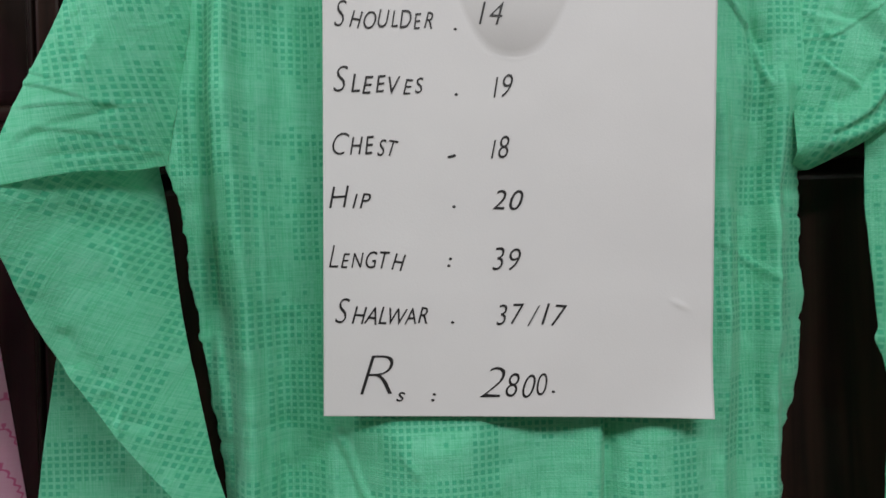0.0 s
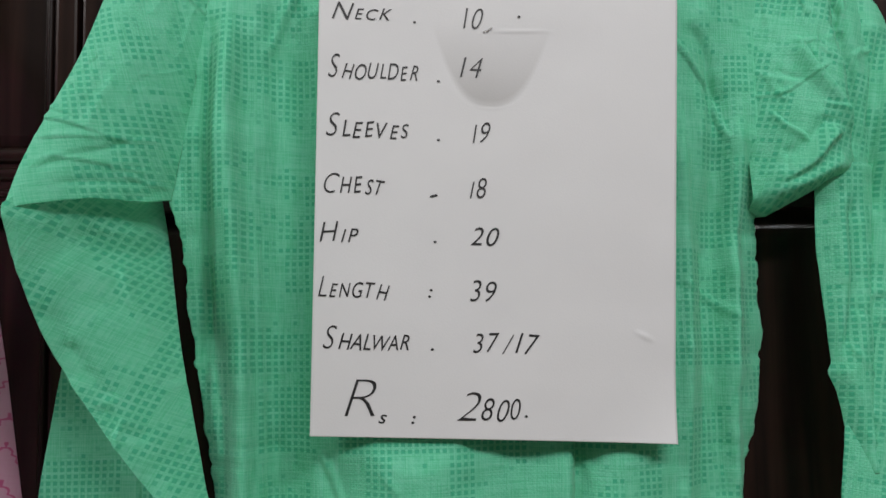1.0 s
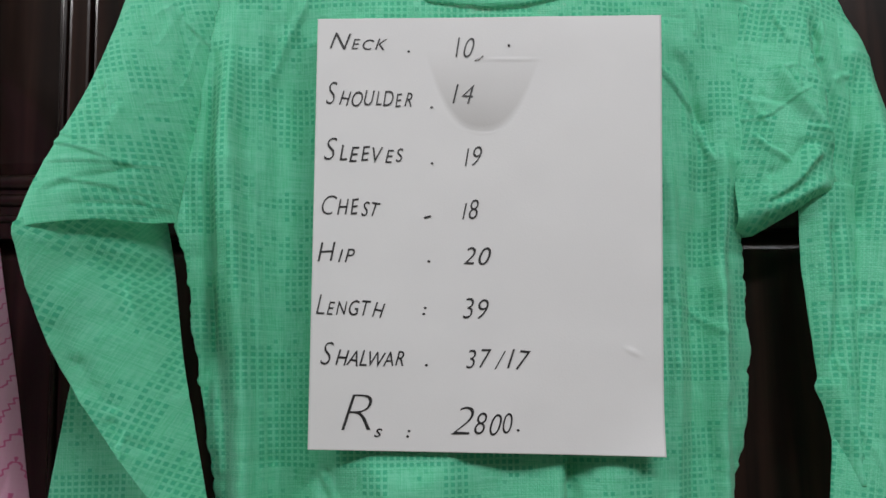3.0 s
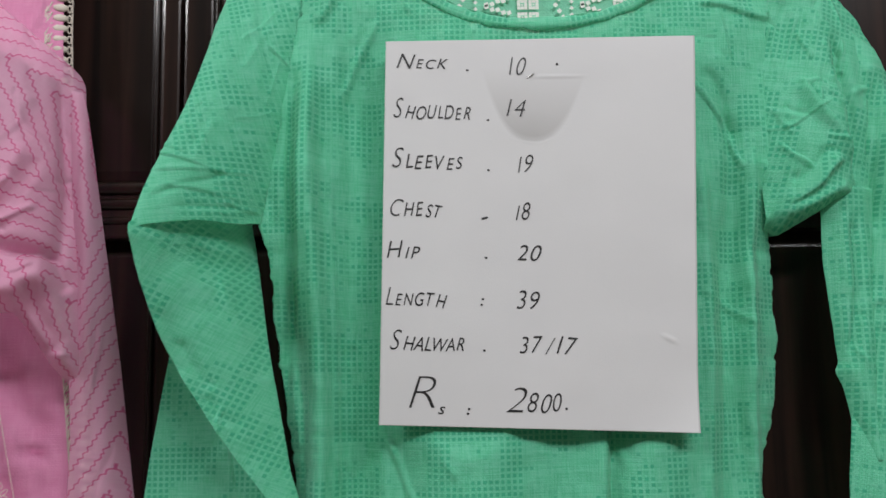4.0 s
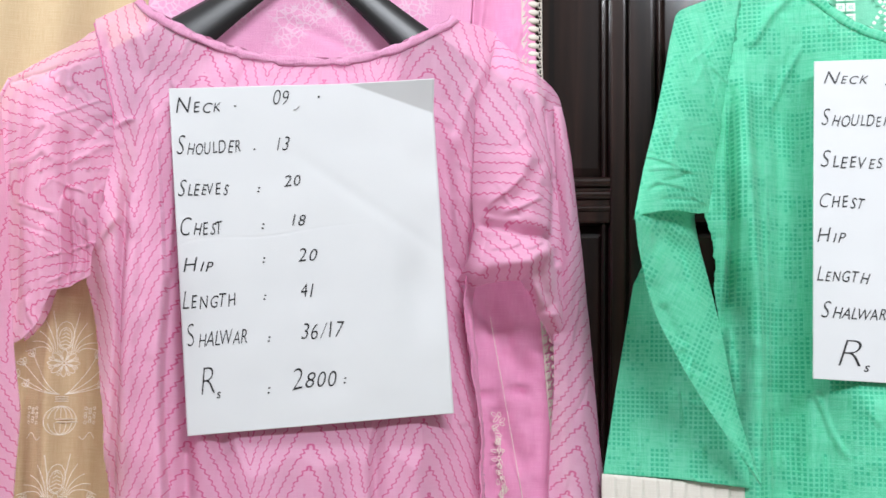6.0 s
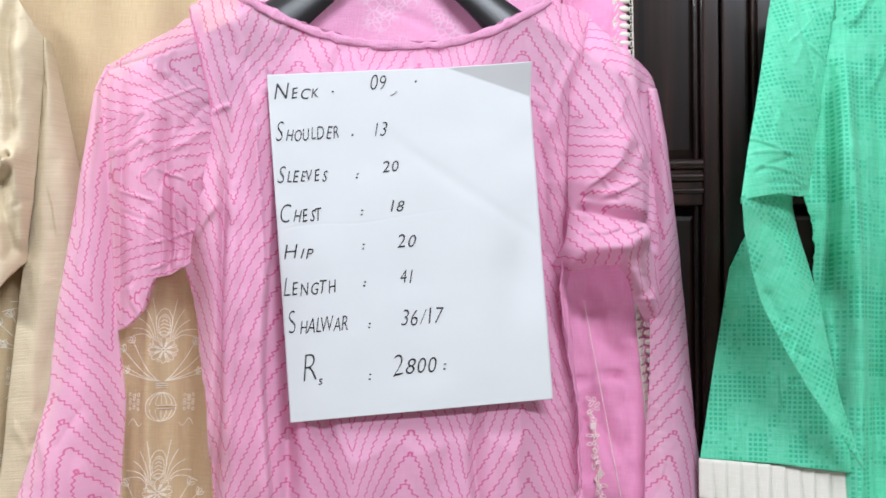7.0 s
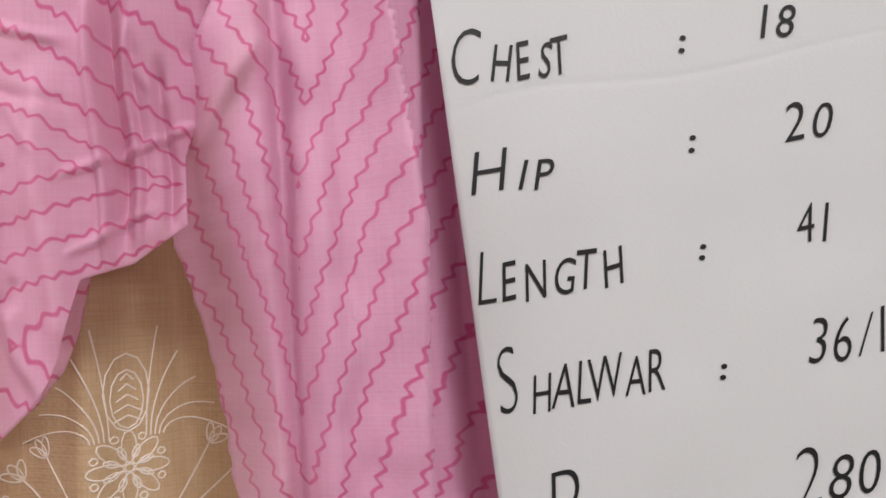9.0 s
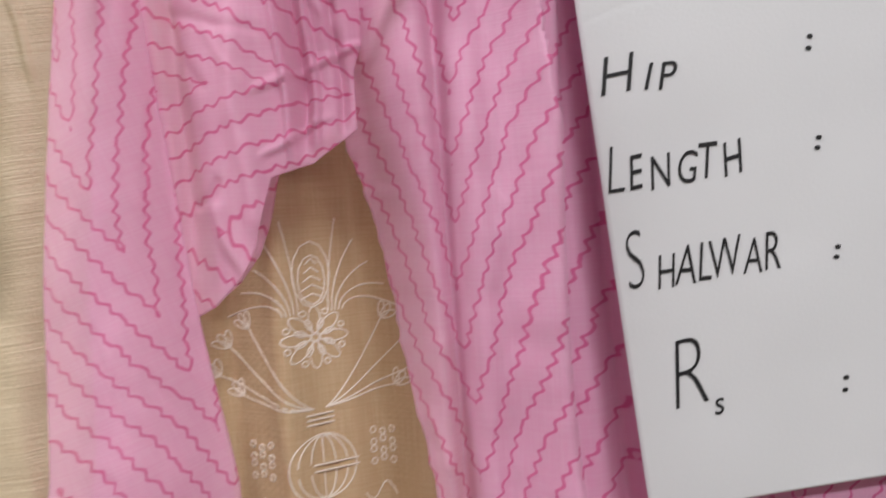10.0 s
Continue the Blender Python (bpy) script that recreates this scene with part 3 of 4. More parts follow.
GREEN_WORDS = [
    ("NECK", 4, 250.2, 36, 10.5), (".", 53.5, 249, 1.5, 2), ("10", 84, 247, 11.7, 13),
    ("SHOULDER", 3, 213.6, 54, 13.5), (".", 69, 213, 1.5, 2), ("14", 82.7, 217, 13.9, 12.9),
    ("SLEEVES", 3, 177.5, 50, 13.3), (".", 70, 177, 1.5, 2), ("19", 91.4, 176.5, 10.6, 12.6),
    ("CHEST", 2.4, 143.8, 36, 13.1), ("-", 67.6, 142, 4, 4), ("18", 90.4, 143, 11.2, 11.6),
]
GREEN_WORDS += [
    ("HIP", 1.5, 114, 23, 11.3), (".", 69.5, 115, 1.5, 2), ("20", 91.5, 114.7, 17.2, 10.6),
    ("LENGTH", 1.8, 81.2, 41.4, 13), (":", 67.4, 82.5, 1.8, 4.6), ("39", 92, 81, 16.4, 12.9),
    ("SHALWAR", 5.5, 51, 50.8, 13.2), (".", 69.5, 51, 1.4, 2), ("37/17", 94.5, 50.7, 39.2, 11.8),
    ("R", 19.8, 10.4, 17.5, 23.9), ("s", 39.5, 8.5, 4.4, 7.5), (":", 59.4, 8.2, 2.8, 4), ("2", 85.8, 10.9, 13.4, 18), ("800", 100, 11, 24.4, 12.7), (".", 126, 13, 2.4, 4),
]
PINK_WORDS = [
    ("NECK", 4.5, 258.8, 36.2, 11.5), (".", 51, 262.5, 1.8, 2.3), ("09", 82.5, 263.6, 13.9, 12.6),
    ("SHOULDER", 3.5, 224.9, 50.8, 14.6), (".", 64.5, 226.5, 1.8, 2.3), ("13", 83.3, 225.8, 10.4, 11.8),
    ("SLEEVES", 2.5, 191.6, 40, 13.6), (":", 66, 191.9, 2.3, 3.8), ("20", 87.3, 195.6, 14.8, 8.8),
    ("CHEST", 3, 159.7, 33.9, 13.6), (":", 67.8, 161.7, 2.3, 4.2), ("18", 92, 163.5, 11.6, 9.6),
]
PINK_WORDS += [
    ("HIP", 3.7, 129.8, 23.8, 11.5), (":", 67, 134, 2.3, 4.2), ("20", 95.3, 133.4, 15.8, 11),
    ("LENGTH", 1.6, 100.3, 43, 14.8), (":", 66, 104, 2.3, 3.8), ("41", 96, 104.3, 10.8, 11.6),
    ("SHALWAR", 4, 69.6, 46.8, 16.6), (":", 67.5, 70, 2.3, 3.8), ("36/17", 94, 69.8, 36, 12.8),
    ("R", 12.7, 31.1, 10, 21.4), ("s", 24.4, 27.7, 3.4, 7), (":", 65, 28.4, 2.3, 4.6), ("2", 84.4, 29.4, 10, 17.2), ("800", 95, 30.4, 26.7, 12), (":", 126.5, 31.6, 1.9, 4.6),
]


def card_pose(origin, across, up):
    u = Vector(across).normalized()
    v = (Vector(up) - u * u.dot(Vector(up))).normalized()
    n = v.cross(u)
    m = Matrix((u, n, v)).transposed().to_4x4()
    return Matrix.Translation(origin) @ m


price_card(card_pose((0.0, 0.0, 1.310), (0.2159, 0.0, -0.009), (0.0045, 0.0, 0.2794)), GREEN_WORDS, green_bend, "white handwritten card of sizes and price on mint kurta", 3, (-0.0042, -0.0098), SHADED_PAPER, [(0.0965, 0.2455)])
price_card(card_pose((-0.4955, -0.111, 1.2541), (0.934, 0.3432, 0.0987), (-0.0832, -0.0964, 0.9919)), PINK_WORDS, pink_bend, "white handwritten card of sizes and price on pink kurta", 5, pin=[(0.0985, 0.2585)])


# ---- mint kurta ----
def scoop(low, ends, peak, edge_left, edge_right, a=0.16, b=0.84, power=2.4):
    """A top line of (u, z): shoulders that slope outwards, a scooped neck between a and b."""
    mid, half = (a + b) / 2, (b - a) / 2
    line = [(0.0, edge_left), (a * 0.5, (edge_left + peak) / 2 + 0.001), (a - 0.012, peak)]
    line += [(a + (b - a) * s, low + (ends - low) * abs((a + (b - a) * s - mid) / half) ** power) for s in np.linspace(0, 1, 33)]
    return line + [(b + 0.012, peak), (1 - (1 - b) * 0.5, (edge_right + peak) / 2 + 0.001), (1.0, edge_right)]


def neck_line(left, right, top, lift, y):
    """The same scoop in space, for its binding."""
    out = []
    for u, z in top:
        if lift[0] <= u <= lift[1]:
            xl, xr = float(curve_of(left, np.array(z))), float(curve_of(right, np.array(z)))
            out.append((xl + (xr - xl) * u, y(u), z))
    return out


mint = thing("mint_kurta", pose(0, 0, 0), "mint green block-printed cotton kurta on a hanger, sleeves folded forward", "kurta", "kurtas")
M_LEFT = [(0.68, -0.13), (1.0, -0.085), (1.2, -0.058), (1.277, -0.061), (1.31, -0.068), (1.35, -0.0725), (1.39, -0.0755), (1.42, -0.0775), (1.44, -0.081), (1.452, -0.085), (1.50, -0.076), (1.56, -0.064), (1.607, -0.056), (1.66, -0.048)]
M_RIGHT = [(0.68, 0.34), (1.0, 0.295), (1.2, 0.268), (1.268, 0.268), (1.33, 0.281), (1.369, 0.287), (1.40, 0.285), (1.434, 0.284), (1.524, 0.282), (1.605, 0.288), (1.66, 0.288)]
M_TOP = scoop(1.5945, 1.652, 1.658, 1.648, 1.645, 0.15, 0.86)


def mint_front(u, z):
    upper = np.clip((z - 1.43) / 0.06, 0, 1)
    round_off = (0.030 - 0.022 * upper) * np.abs(2 * u - 1) ** 3.5
    hang = 0.006 * np.clip((1.36 - z) / 0.2, 0, 1)
    drape = 1.5 * hang * np.cos(u * 21 + 0.7) + 0.004 * np.clip((1.6 - z) / 0.3, 0, 1) * np.cos(u * 13 - 1.0)
    armhole = 0.024 * np.exp(-(((z - 1.43) / 0.055) ** 2)) * (1 - u) ** 8
    return 0.010 + round_off + drape - armhole


def behind_green_card(x, z):
    inside = (x > -0.004) & (x < 0.222) & (z > 1.26)
    return np.where(inside, 0.0062 - 0.5 * np.clip(1.300 - z, 0, 1), -1.0)


panel("front", mint, MINT, M_LEFT, M_RIGHT, M_TOP, 0.68, mint_front, 280, 420, [
    (-0.047, 1.57, -0.042, 1.14, 0.013, -0.019, -0.6), (-0.022, 1.60, -0.024, 1.16, 0.005, 0.004, 0.0), (-0.006, 1.58, -0.012, 1.16, 0.018, 0.020, 0.0), (-0.033, 1.50, -0.030, 1.18, 0.003, -0.003, -0.6), (-0.063, 1.42, -0.052, 1.26, 0.004, 0.005, 0.3), (-0.060, 1.56, -0.066, 1.34, 0.0060, 0.0100, 0.5), (-0.055, 1.52, -0.058, 1.36, 0.0030, -0.0040, 0.6),
    (0.232, 1.50, 0.230, 1.22, 0.006, -0.005, -0.5), (0.243, 1.45, 0.240, 1.20, 0.004, 0.004, 0.2), (0.268, 1.50, 0.262, 1.24, 0.007, -0.008, -0.5),
    (0.010, 1.30, 0.020, 1.10, 0.014, 0.012, 0.5), (0.158, 1.345, 0.158, 0.9, 0.014, 0.015, 1.0), (0.060, 1.33, 0.055, 0.95, 0.030, -0.007, 0.0), (0.060, 1.255, 0.135, 1.252, 0.0022, -0.0022, 0.3),
    (0.004, 1.300, 0.028, 1.245, 0.003, -0.003, 0.4), (0.227, 1.550, 0.248, 1.524, 0.0018, -0.0036, 0.7), (0.246, 1.530, 0.262, 1.488, 0.0018, -0.0042, 0.7), (0.240, 1.560, 0.258, 1.510, 0.0060, 0.0040, -0.4),
    (0.252, 1.55, 0.250, 1.28, 0.010, 0.009, 0.3), (0.262, 1.42, 0.274, 1.30, 0.008, -0.005, 0.6), (0.227, 1.40, 0.270, 1.375, 0.0022, -0.0018, 0.4),
    (-0.045, 1.60, -0.01, 1.645, 0.005, -0.004, 0.5), (0.235, 1.612, 0.29, 1.60, 0.004, -0.004, 0.6), (-0.028, 1.54, 0.0, 1.60, 0.003, -0.0025, 0.5),
], rumple=0.0016, limit=behind_green_card, seed=1, wave=0.0018, crinkle=46, bunch=1.7)
M_BACK_TOP = scoop(1.668, 1.676, 1.662, 1.648, 1.645, 0.15, 0.86)
panel("back", mint, MINT, [(z, x + 0.016) for z, x in M_LEFT], [(z, x - 0.014) for z, x in M_RIGHT], M_BACK_TOP, 0.67, lambda u, z: 0.060 - 0.006 * np.abs(2 * u - 1) ** 4, 90, 120, (), rumple=0.0006, seed=2)
tube("neck_binding", mint, MINT, neck_line(M_LEFT, M_RIGHT, M_TOP, (0.15, 0.86), lambda u: 0.008 + 0.008 * abs(2 * u - 1) ** 3.5), 0.0042, flat=0.55, lump=0.25)

# mint seam darker than its cloth: the fold's shade is put into the colour
SEAM_GREEN = plain_cloth("mint_seam_painted_shade", (0.06, 0.40, 0.24), (0.10, 0.50, 0.32))
SEAM_PINK = plain_cloth("pink_seam_fold", (0.66, 0.16, 0.36), (0.76, 0.26, 0.46))
tube("seam", mint, SEAM_GREEN, [(float(curve_of(M_LEFT, np.array(z))), 0.0175 - 0.013 * math.exp(-(((z - 1.45) / 0.05) ** 2)), z) for z in np.linspace(1.455, 1.645, 24)], 0.0006, label="stitched armhole seam", flat=0.8, sides=6, lump=0.4)
# folded sleeve on the armhole side by the pink kurta
S_OUT = [(1.42, -0.147), (1.433, -0.1455), (1.472, -0.1385), (1.52, -0.128), (1.57, -0.1185), (1.605, -0.113), (1.634, -0.107), (1.66, -0.080)]
S_SEAM = [(1.43, -0.083), (1.452, -0.082), (1.50, -0.0735), (1.56, -0.0615), (1.607, -0.0535), (1.66, -0.043)]


def folded_forward(u, z):
    """The upper sleeve stands off the wardrobe, most at the folded elbow."""
    k = np.clip((1.634 - z) / 0.2, 0, 1)
    return 0.020 - 0.013 * np.exp(-(((z - 1.45) / 0.05) ** 2)) - 0.099 * k * (1 - u) ** 0.85 - 0.010 * np.sin(np.pi * u) * k + 0.004 * (1 - u) ** 10


panel("sleeve", mint, MINT, S_OUT, S_SEAM, [(0, 1.638), (0.3, 1.645), (0.7, 1.650), (1, 1.652)], [(0, 1.430), (0.10, 1.4345), (0.5, 1.4425), (0.85, 1.446), (1, 1.450)], folded_forward, 170, 220, [
    (-0.140, 1.487, -0.095, 1.478, 0.0025, -0.0026, 0.6), (-0.135, 1.455, -0.095, 1.482, 0.003, 0.003, -0.5), (-0.130, 1.462, -0.095, 1.466, 0.0022, -0.002, 0.5), (-0.125, 1.448, -0.088, 1.458, 0.0022, 0.002, 0.5),
    (-0.154, 1.498, -0.122, 1.489, 0.0018, -0.0018, 0.7), (-0.138, 1.473, -0.086, 1.482, 0.0020, -0.0020, 0.7), (-0.130, 1.464, -0.090, 1.463, 0.0018, -0.0016, -0.6), (-0.100, 1.458, -0.082, 1.456, 0.0016, -0.002, 0.5), (-0.118, 1.60, -0.100, 1.52, 0.010, -0.002, 0.3), (-0.085, 1.63, -0.078, 1.55, 0.005, 0.002, 0.3),
], rumple=0.0012, slant=0.25, seed=3, crinkle=16)
C_IN = [(1.20, -0.0395), (1.222, -0.0420), (1.280, -0.0600), (1.333, -0.0700), (1.385, -0.0800), (1.42, -0.0870), (1.445, -0.0915), (1.465, -0.093)]
panel("sleeve_inner_layer", mint, MINT, [(1.20, -0.1735), (1.223, -0.1715), (1.30, -0.160), (1.36, -0.150), (1.42, -0.140), (1.46, -0.135)], [(z, x - 0.004) for z, x in C_IN], [(0, 1.390), (0.12, 1.412), (0.35, 1.435), (1, 1.445)], [(0, 1.2235), (0.5, 1.2225), (1, 1.217)],
      lambda u, z: 0.027 + 0.004 * np.cos(u * 4), 80, 110, [(-0.13, 1.40, -0.10, 1.25, 0.02, 0.006, 0.0)], rumple=0.0010, seed=4, crinkle=10)
panel("sleeve_flap", mint, MINT, [(1.20, -0.026), (1.222, -0.0425), (1.255, -0.066), (1.289, -0.090), (1.315, -0.106), (1.343, -0.1215), (1.360, -0.1295), (1.38, -0.1360), (1.41, -0.1425), (1.433, -0.1450), (1.45, -0.144)], C_IN, [(0, 1.4350), (0.12, 1.446), (0.4, 1.454), (1, 1.462)], [(0, 1.221), (1, 1.2205)],
      lambda u, z: 0.005 - 0.098 * np.clip((z - 1.222) / 0.21, 0, 1) * (1 - u) ** 0.95 - 0.004 * np.sin(np.pi * u) + 0.008 * np.clip((z - 1.428) / 0.016, 0, 1) + 0.026 * u**3 * np.exp(-(((z - 1.425) / 0.04) ** 2)), 140, 220, [
    (-0.132, 1.416, -0.088, 1.421, 0.012, 0.011, 0.2), (-0.105, 1.41, -0.088, 1.365, 0.0034, -0.0022, 0.5), (-0.112, 1.42, -0.098, 1.375, 0.005, 0.0022, -0.4), (-0.135, 1.385, -0.120, 1.345, 0.006, 0.003, 0.3),
    (-0.125, 1.365, -0.105, 1.335, 0.005, 0.003, 0.4), (-0.110, 1.33, -0.090, 1.31, 0.004, 0.002, 0.4), (-0.12, 1.43, -0.11, 1.38, 0.008, 0.004, 0.2),
], rumple=0.0013, slant=-0.45, seed=5, crinkle=7)


def pleated_trim(parent, x0, z0, x1, z1, y, drop, pleats):
    def fn(u, v):
        k = u * pleats
        saw = k - np.floor(k)
        x = x0 + (x1 - x0) * u + 0.0015 * v * np.sin(k * 2.1)
        z = z0 + (z1 - z0) * u - drop * v - 0.0012 * saw * v
        return x, y - 0.0042 * saw * (0.35 + 0.65 * v) + 0.002, z, x, z

    return sheet("pleated_trim", parent, WHITE_CLOTH, fn, pleats * 9 + 1, 12, label="white knife-pleated cuff trim")


pleated_trim(mint, -0.1725, 1.2245, -0.0405, 1.2180, 0.027, 0.034, 11)

# the other sleeve, bunched at the elbow
M_ELBOW = [(0, 1.441), (0.16, 1.441), (0.35, 1.449), (0.6, 1.4595), (0.82, 1.4605), (1, 1.452)]
panel("sleeve", mint, MINT, [(1.42, 0.281), (1.45, 0.278), (1.524, 0.273), (1.605, 0.274), (1.66, 0.274)], [(1.42, 0.352), (1.46, 0.352), (1.50, 0.354), (1.54, 0.362), (1.57, 0.3665), (1.60, 0.352), (1.62, 0.335), (1.66, 0.31)],
      [(0, 1.650), (0.4, 1.640), (1, 1.622)], M_ELBOW,
      lambda u, z: 0.0208 - 0.026 * np.sin(np.pi * np.clip(u * 0.9, 0, 1)) ** 1.5 * np.clip((1.66 - z) / 0.16, 0, 1) ** 0.8 + roll(u, z, M_ELBOW, 0.014, 0.022), 170, 230, [
    (0.304, 1.549, 0.336, 1.488, 0.0060, -0.0070, -0.85), (0.303, 1.548, 0.317, 1.548, 0.0020, -0.0018, -0.6), (0.316, 1.547, 0.337, 1.526, 0.0026, -0.0020, -0.6), (0.316, 1.507, 0.336, 1.499, 0.0020, -0.0014, -0.5),
    (0.288, 1.503, 0.307, 1.483, 0.0022, -0.0022, -0.7), (0.290, 1.458, 0.326, 1.488, 0.0060, -0.0070, 0.7), (0.296, 1.474, 0.322, 1.496, 0.0050, 0.0035, 0.0), (0.284, 1.452, 0.332, 1.466, 0.0070, -0.0060, -0.3),
    (0.276, 1.515, 0.301, 1.516, 0.0013, -0.0010, 0.3), (0.331, 1.580, 0.340, 1.470, 0.0060, 0.0080, 0.6), (0.322, 1.60, 0.338, 1.565, 0.0040, -0.0020, 0.5), (0.300, 1.615, 0.297, 1.560, 0.0070, 0.0030, 0.4),
], rumple=0.0013, slant=-0.25, seed=6, crinkle=30)
panel("sleeve_inner_layer", mint, MINT, [(1.27, 0.336), (1.31, 0.3255), (1.33, 0.3215), (1.342, 0.3165), (1.346, 0.3195), (1.38, 0.3165), (1.42, 0.3145), (1.475, 0.3145)], [(1.27, 0.345), (1.36, 0.350), (1.475, 0.353)], 1.470, 1.28,
      lambda u, z: 0.014 - 0.012 * np.sin(np.pi * np.clip(u, 0, 1)), 50, 90, [(0.335, 1.45, 0.328, 1.35, 0.005, 0.006, 0.5)], rumple=0.0014, seed=7, crinkle=6)
panel("sleeve_outer_layer", mint, MINT, [(1.10, 0.310), (1.20, 0.316), (1.265, 0.3205), (1.31, 0.3255), (1.36, 0.333), (1.42, 0.3415), (1.47, 0.3485), (1.53, 0.352), (1.60, 0.330)], [(1.10, 0.42), (1.20, 0.415), (1.30, 0.408), (1.40, 0.398), (1.47, 0.388), (1.53, 0.375), (1.565, 0.3675), (1.60, 0.350)],
      [(0, 1.575), (0.5, 1.59), (1, 1.575)], 1.19, lambda u, z: 0.016 - 0.020 * np.sin(np.pi * np.clip(u * 0.9 + 0.05, 0, 1)) * np.clip((1.60 - z) / 0.12, 0, 1), 70, 140, [
    (0.352, 1.475, 0.385, 1.48, 0.0015, 0.0022, 0.3), (0.335, 1.385, 0.40, 1.41, 0.0022, -0.0025, 0.4), (0.345, 1.372, 0.385, 1.38, 0.002, -0.002, 0.3), (0.360, 1.55, 0.350, 1.44, 0.006, 0.006, 0.5),
], rumple=0.0014, slant=-0.15, seed=8, crinkle=16)
clothes_hanger(pose(0.116, 0.046, 1.628), 0.19, 0.065, "black plastic clothes hanger inside the mint kurta")

# printed mint cloth folded over the hanger, seen in the neck opening
mint_dupatta = thing("folded_mint_cloth", pose(0, 0, 0), "mint cloth with white printed squares folded behind the neck", "cloth")
panel("cloth", mint_dupatta, MINT_PLAIN, [(1.55, 0.02), (1.72, 0.0)], [(1.55, 0.24), (1.72, 0.25)], 1.70, 1.585, lambda u, z: 0.034 + 0.003 * np.cos(u * 5), 50, 30, [(0.12, 1.70, 0.13, 1.60, 0.02, 0.003, 0.2)], rumple=0.0008, seed=9)


def print_squares():
    bm = bmesh.new()

    def square(x, z, half, turn):
        pts = [(math.cos(turn + k * math.pi / 2 + math.pi / 4) * half * 1.414, math.sin(turn + k * math.pi / 2 + math.pi / 4) * half * 1.414) for k in range(4)]
        bm.faces.new([bm.verts.new((x + a, 0.0295, z + b)) for a, b in reversed(pts)])

    def ring(x, z, half):
        for dx, dz in ((-1, -1), (0, -1), (1, -1), (-1, 0), (1, 0), (-1, 1), (0, 1), (1, 1)):
            square(x + dx * half * 0.7, z + dz * half * 0.7, half * 0.33, 0)
        square(x, z, half * 0.18, 0)

    for x0 in (0.040, 0.112, 0.184):
        for row in range(11):
            z = 1.598 + row * 0.0098
            ring(x0 - 0.0040, z, 0.0037)
            ring(x0 + 0.0045, z, 0.0037)
        for row in range(9):
            z = 1.600 + row * 0.0115
            for k in range(5):
                square(x0 - 0.014 - k * 0.0042, z - 0.001 * (k % 2) + k * (0.0012 if row % 2 else -0.0012), 0.0016, 0.4)
        for row in range(22):
            square(x0 + 0.021 + 0.0055 * abs((row % 8) - 4) / 2, 1.598 + row * 0.0048, 0.0015, 0.785)
            square(x0 + 0.033, 1.599 + row * 0.0052, 0.0012, 0.785)
    return bm


part("square_print", print_squares(), PRINT_WHITE, mint_dupatta, "white printed squares")
for side, x in ((-1, 0.012), (1, 0.222)):
    tube("edge_tape", mint_dupatta, WHITE_CLOTH, [(x, 0.030, 1.70), (x + side * 0.002, 0.031, 1.655), (x - side * 0.014, 0.030, 1.628)], 0.0035, flat=0.3, label="off-white tape edge")


# ---- pink kurta, hung at an angle to the wardrobe ----
PINK_AT = pose(-0.4065, -0.0877, 0, 0, 0, 20.2)
pink = thing("pink_kurta", PINK_AT, "pink cotton kurta printed with wriggling magenta lines, sleeves folded", "kurta", "kurtas")
P_LEFT = [(0.62, -0.20), (1.0, -0.165), (1.18, -0.151), (1.26, -0.158), (1.30, -0.164), (1.345, -0.171), (1.385, -0.183), (1.40, -0.183), (1.425, -0.174), (1.442, -0.167), (1.512, -0.164), (1.577, -0.181), (1.62, -0.192)]
P_RIGHT = [(0.62, 0.21), (1.0, 0.172), (1.198, 0.158), (1.271, 0.155), (1.33, 0.142), (1.355, 0.137), (1.40, 0.137), (1.46, 0.142), (1.541, 0.146), (1.603, 0.157), (1.64, 0.165)]
P_TOP = scoop(1.5645, 1.606, 1.612, 1.596, 1.603, 0.125, 0.87, 2.3)
P_TOP = [(u, z + 0.010 * (u - 0.15)) for u, z in P_TOP]


def pink_front(u, z):
    upper = np.clip((z - 1.40) / 0.06, 0, 1)
    round_off = (0.030 - 0.020 * upper) * np.abs(2 * u - 1) ** 4
    hang = 0.007 * np.clip((1.34 - z) / 0.2, 0, 1)
    return 0.014 + round_off + hang * np.cos(u * 19 + 2.4)


def behind_pink_card(x, z):
    inside = (x > -0.102 - 0.1 * (z - 1.254)) & (x < 0.130) & (z > 1.20)
    lean = 0.008 - 0.062 * (z - 1.40)
    return np.where(inside, np.maximum(lean, 0.003) - 0.4 * np.clip(1.247 - z, 0, 1), -1.0)


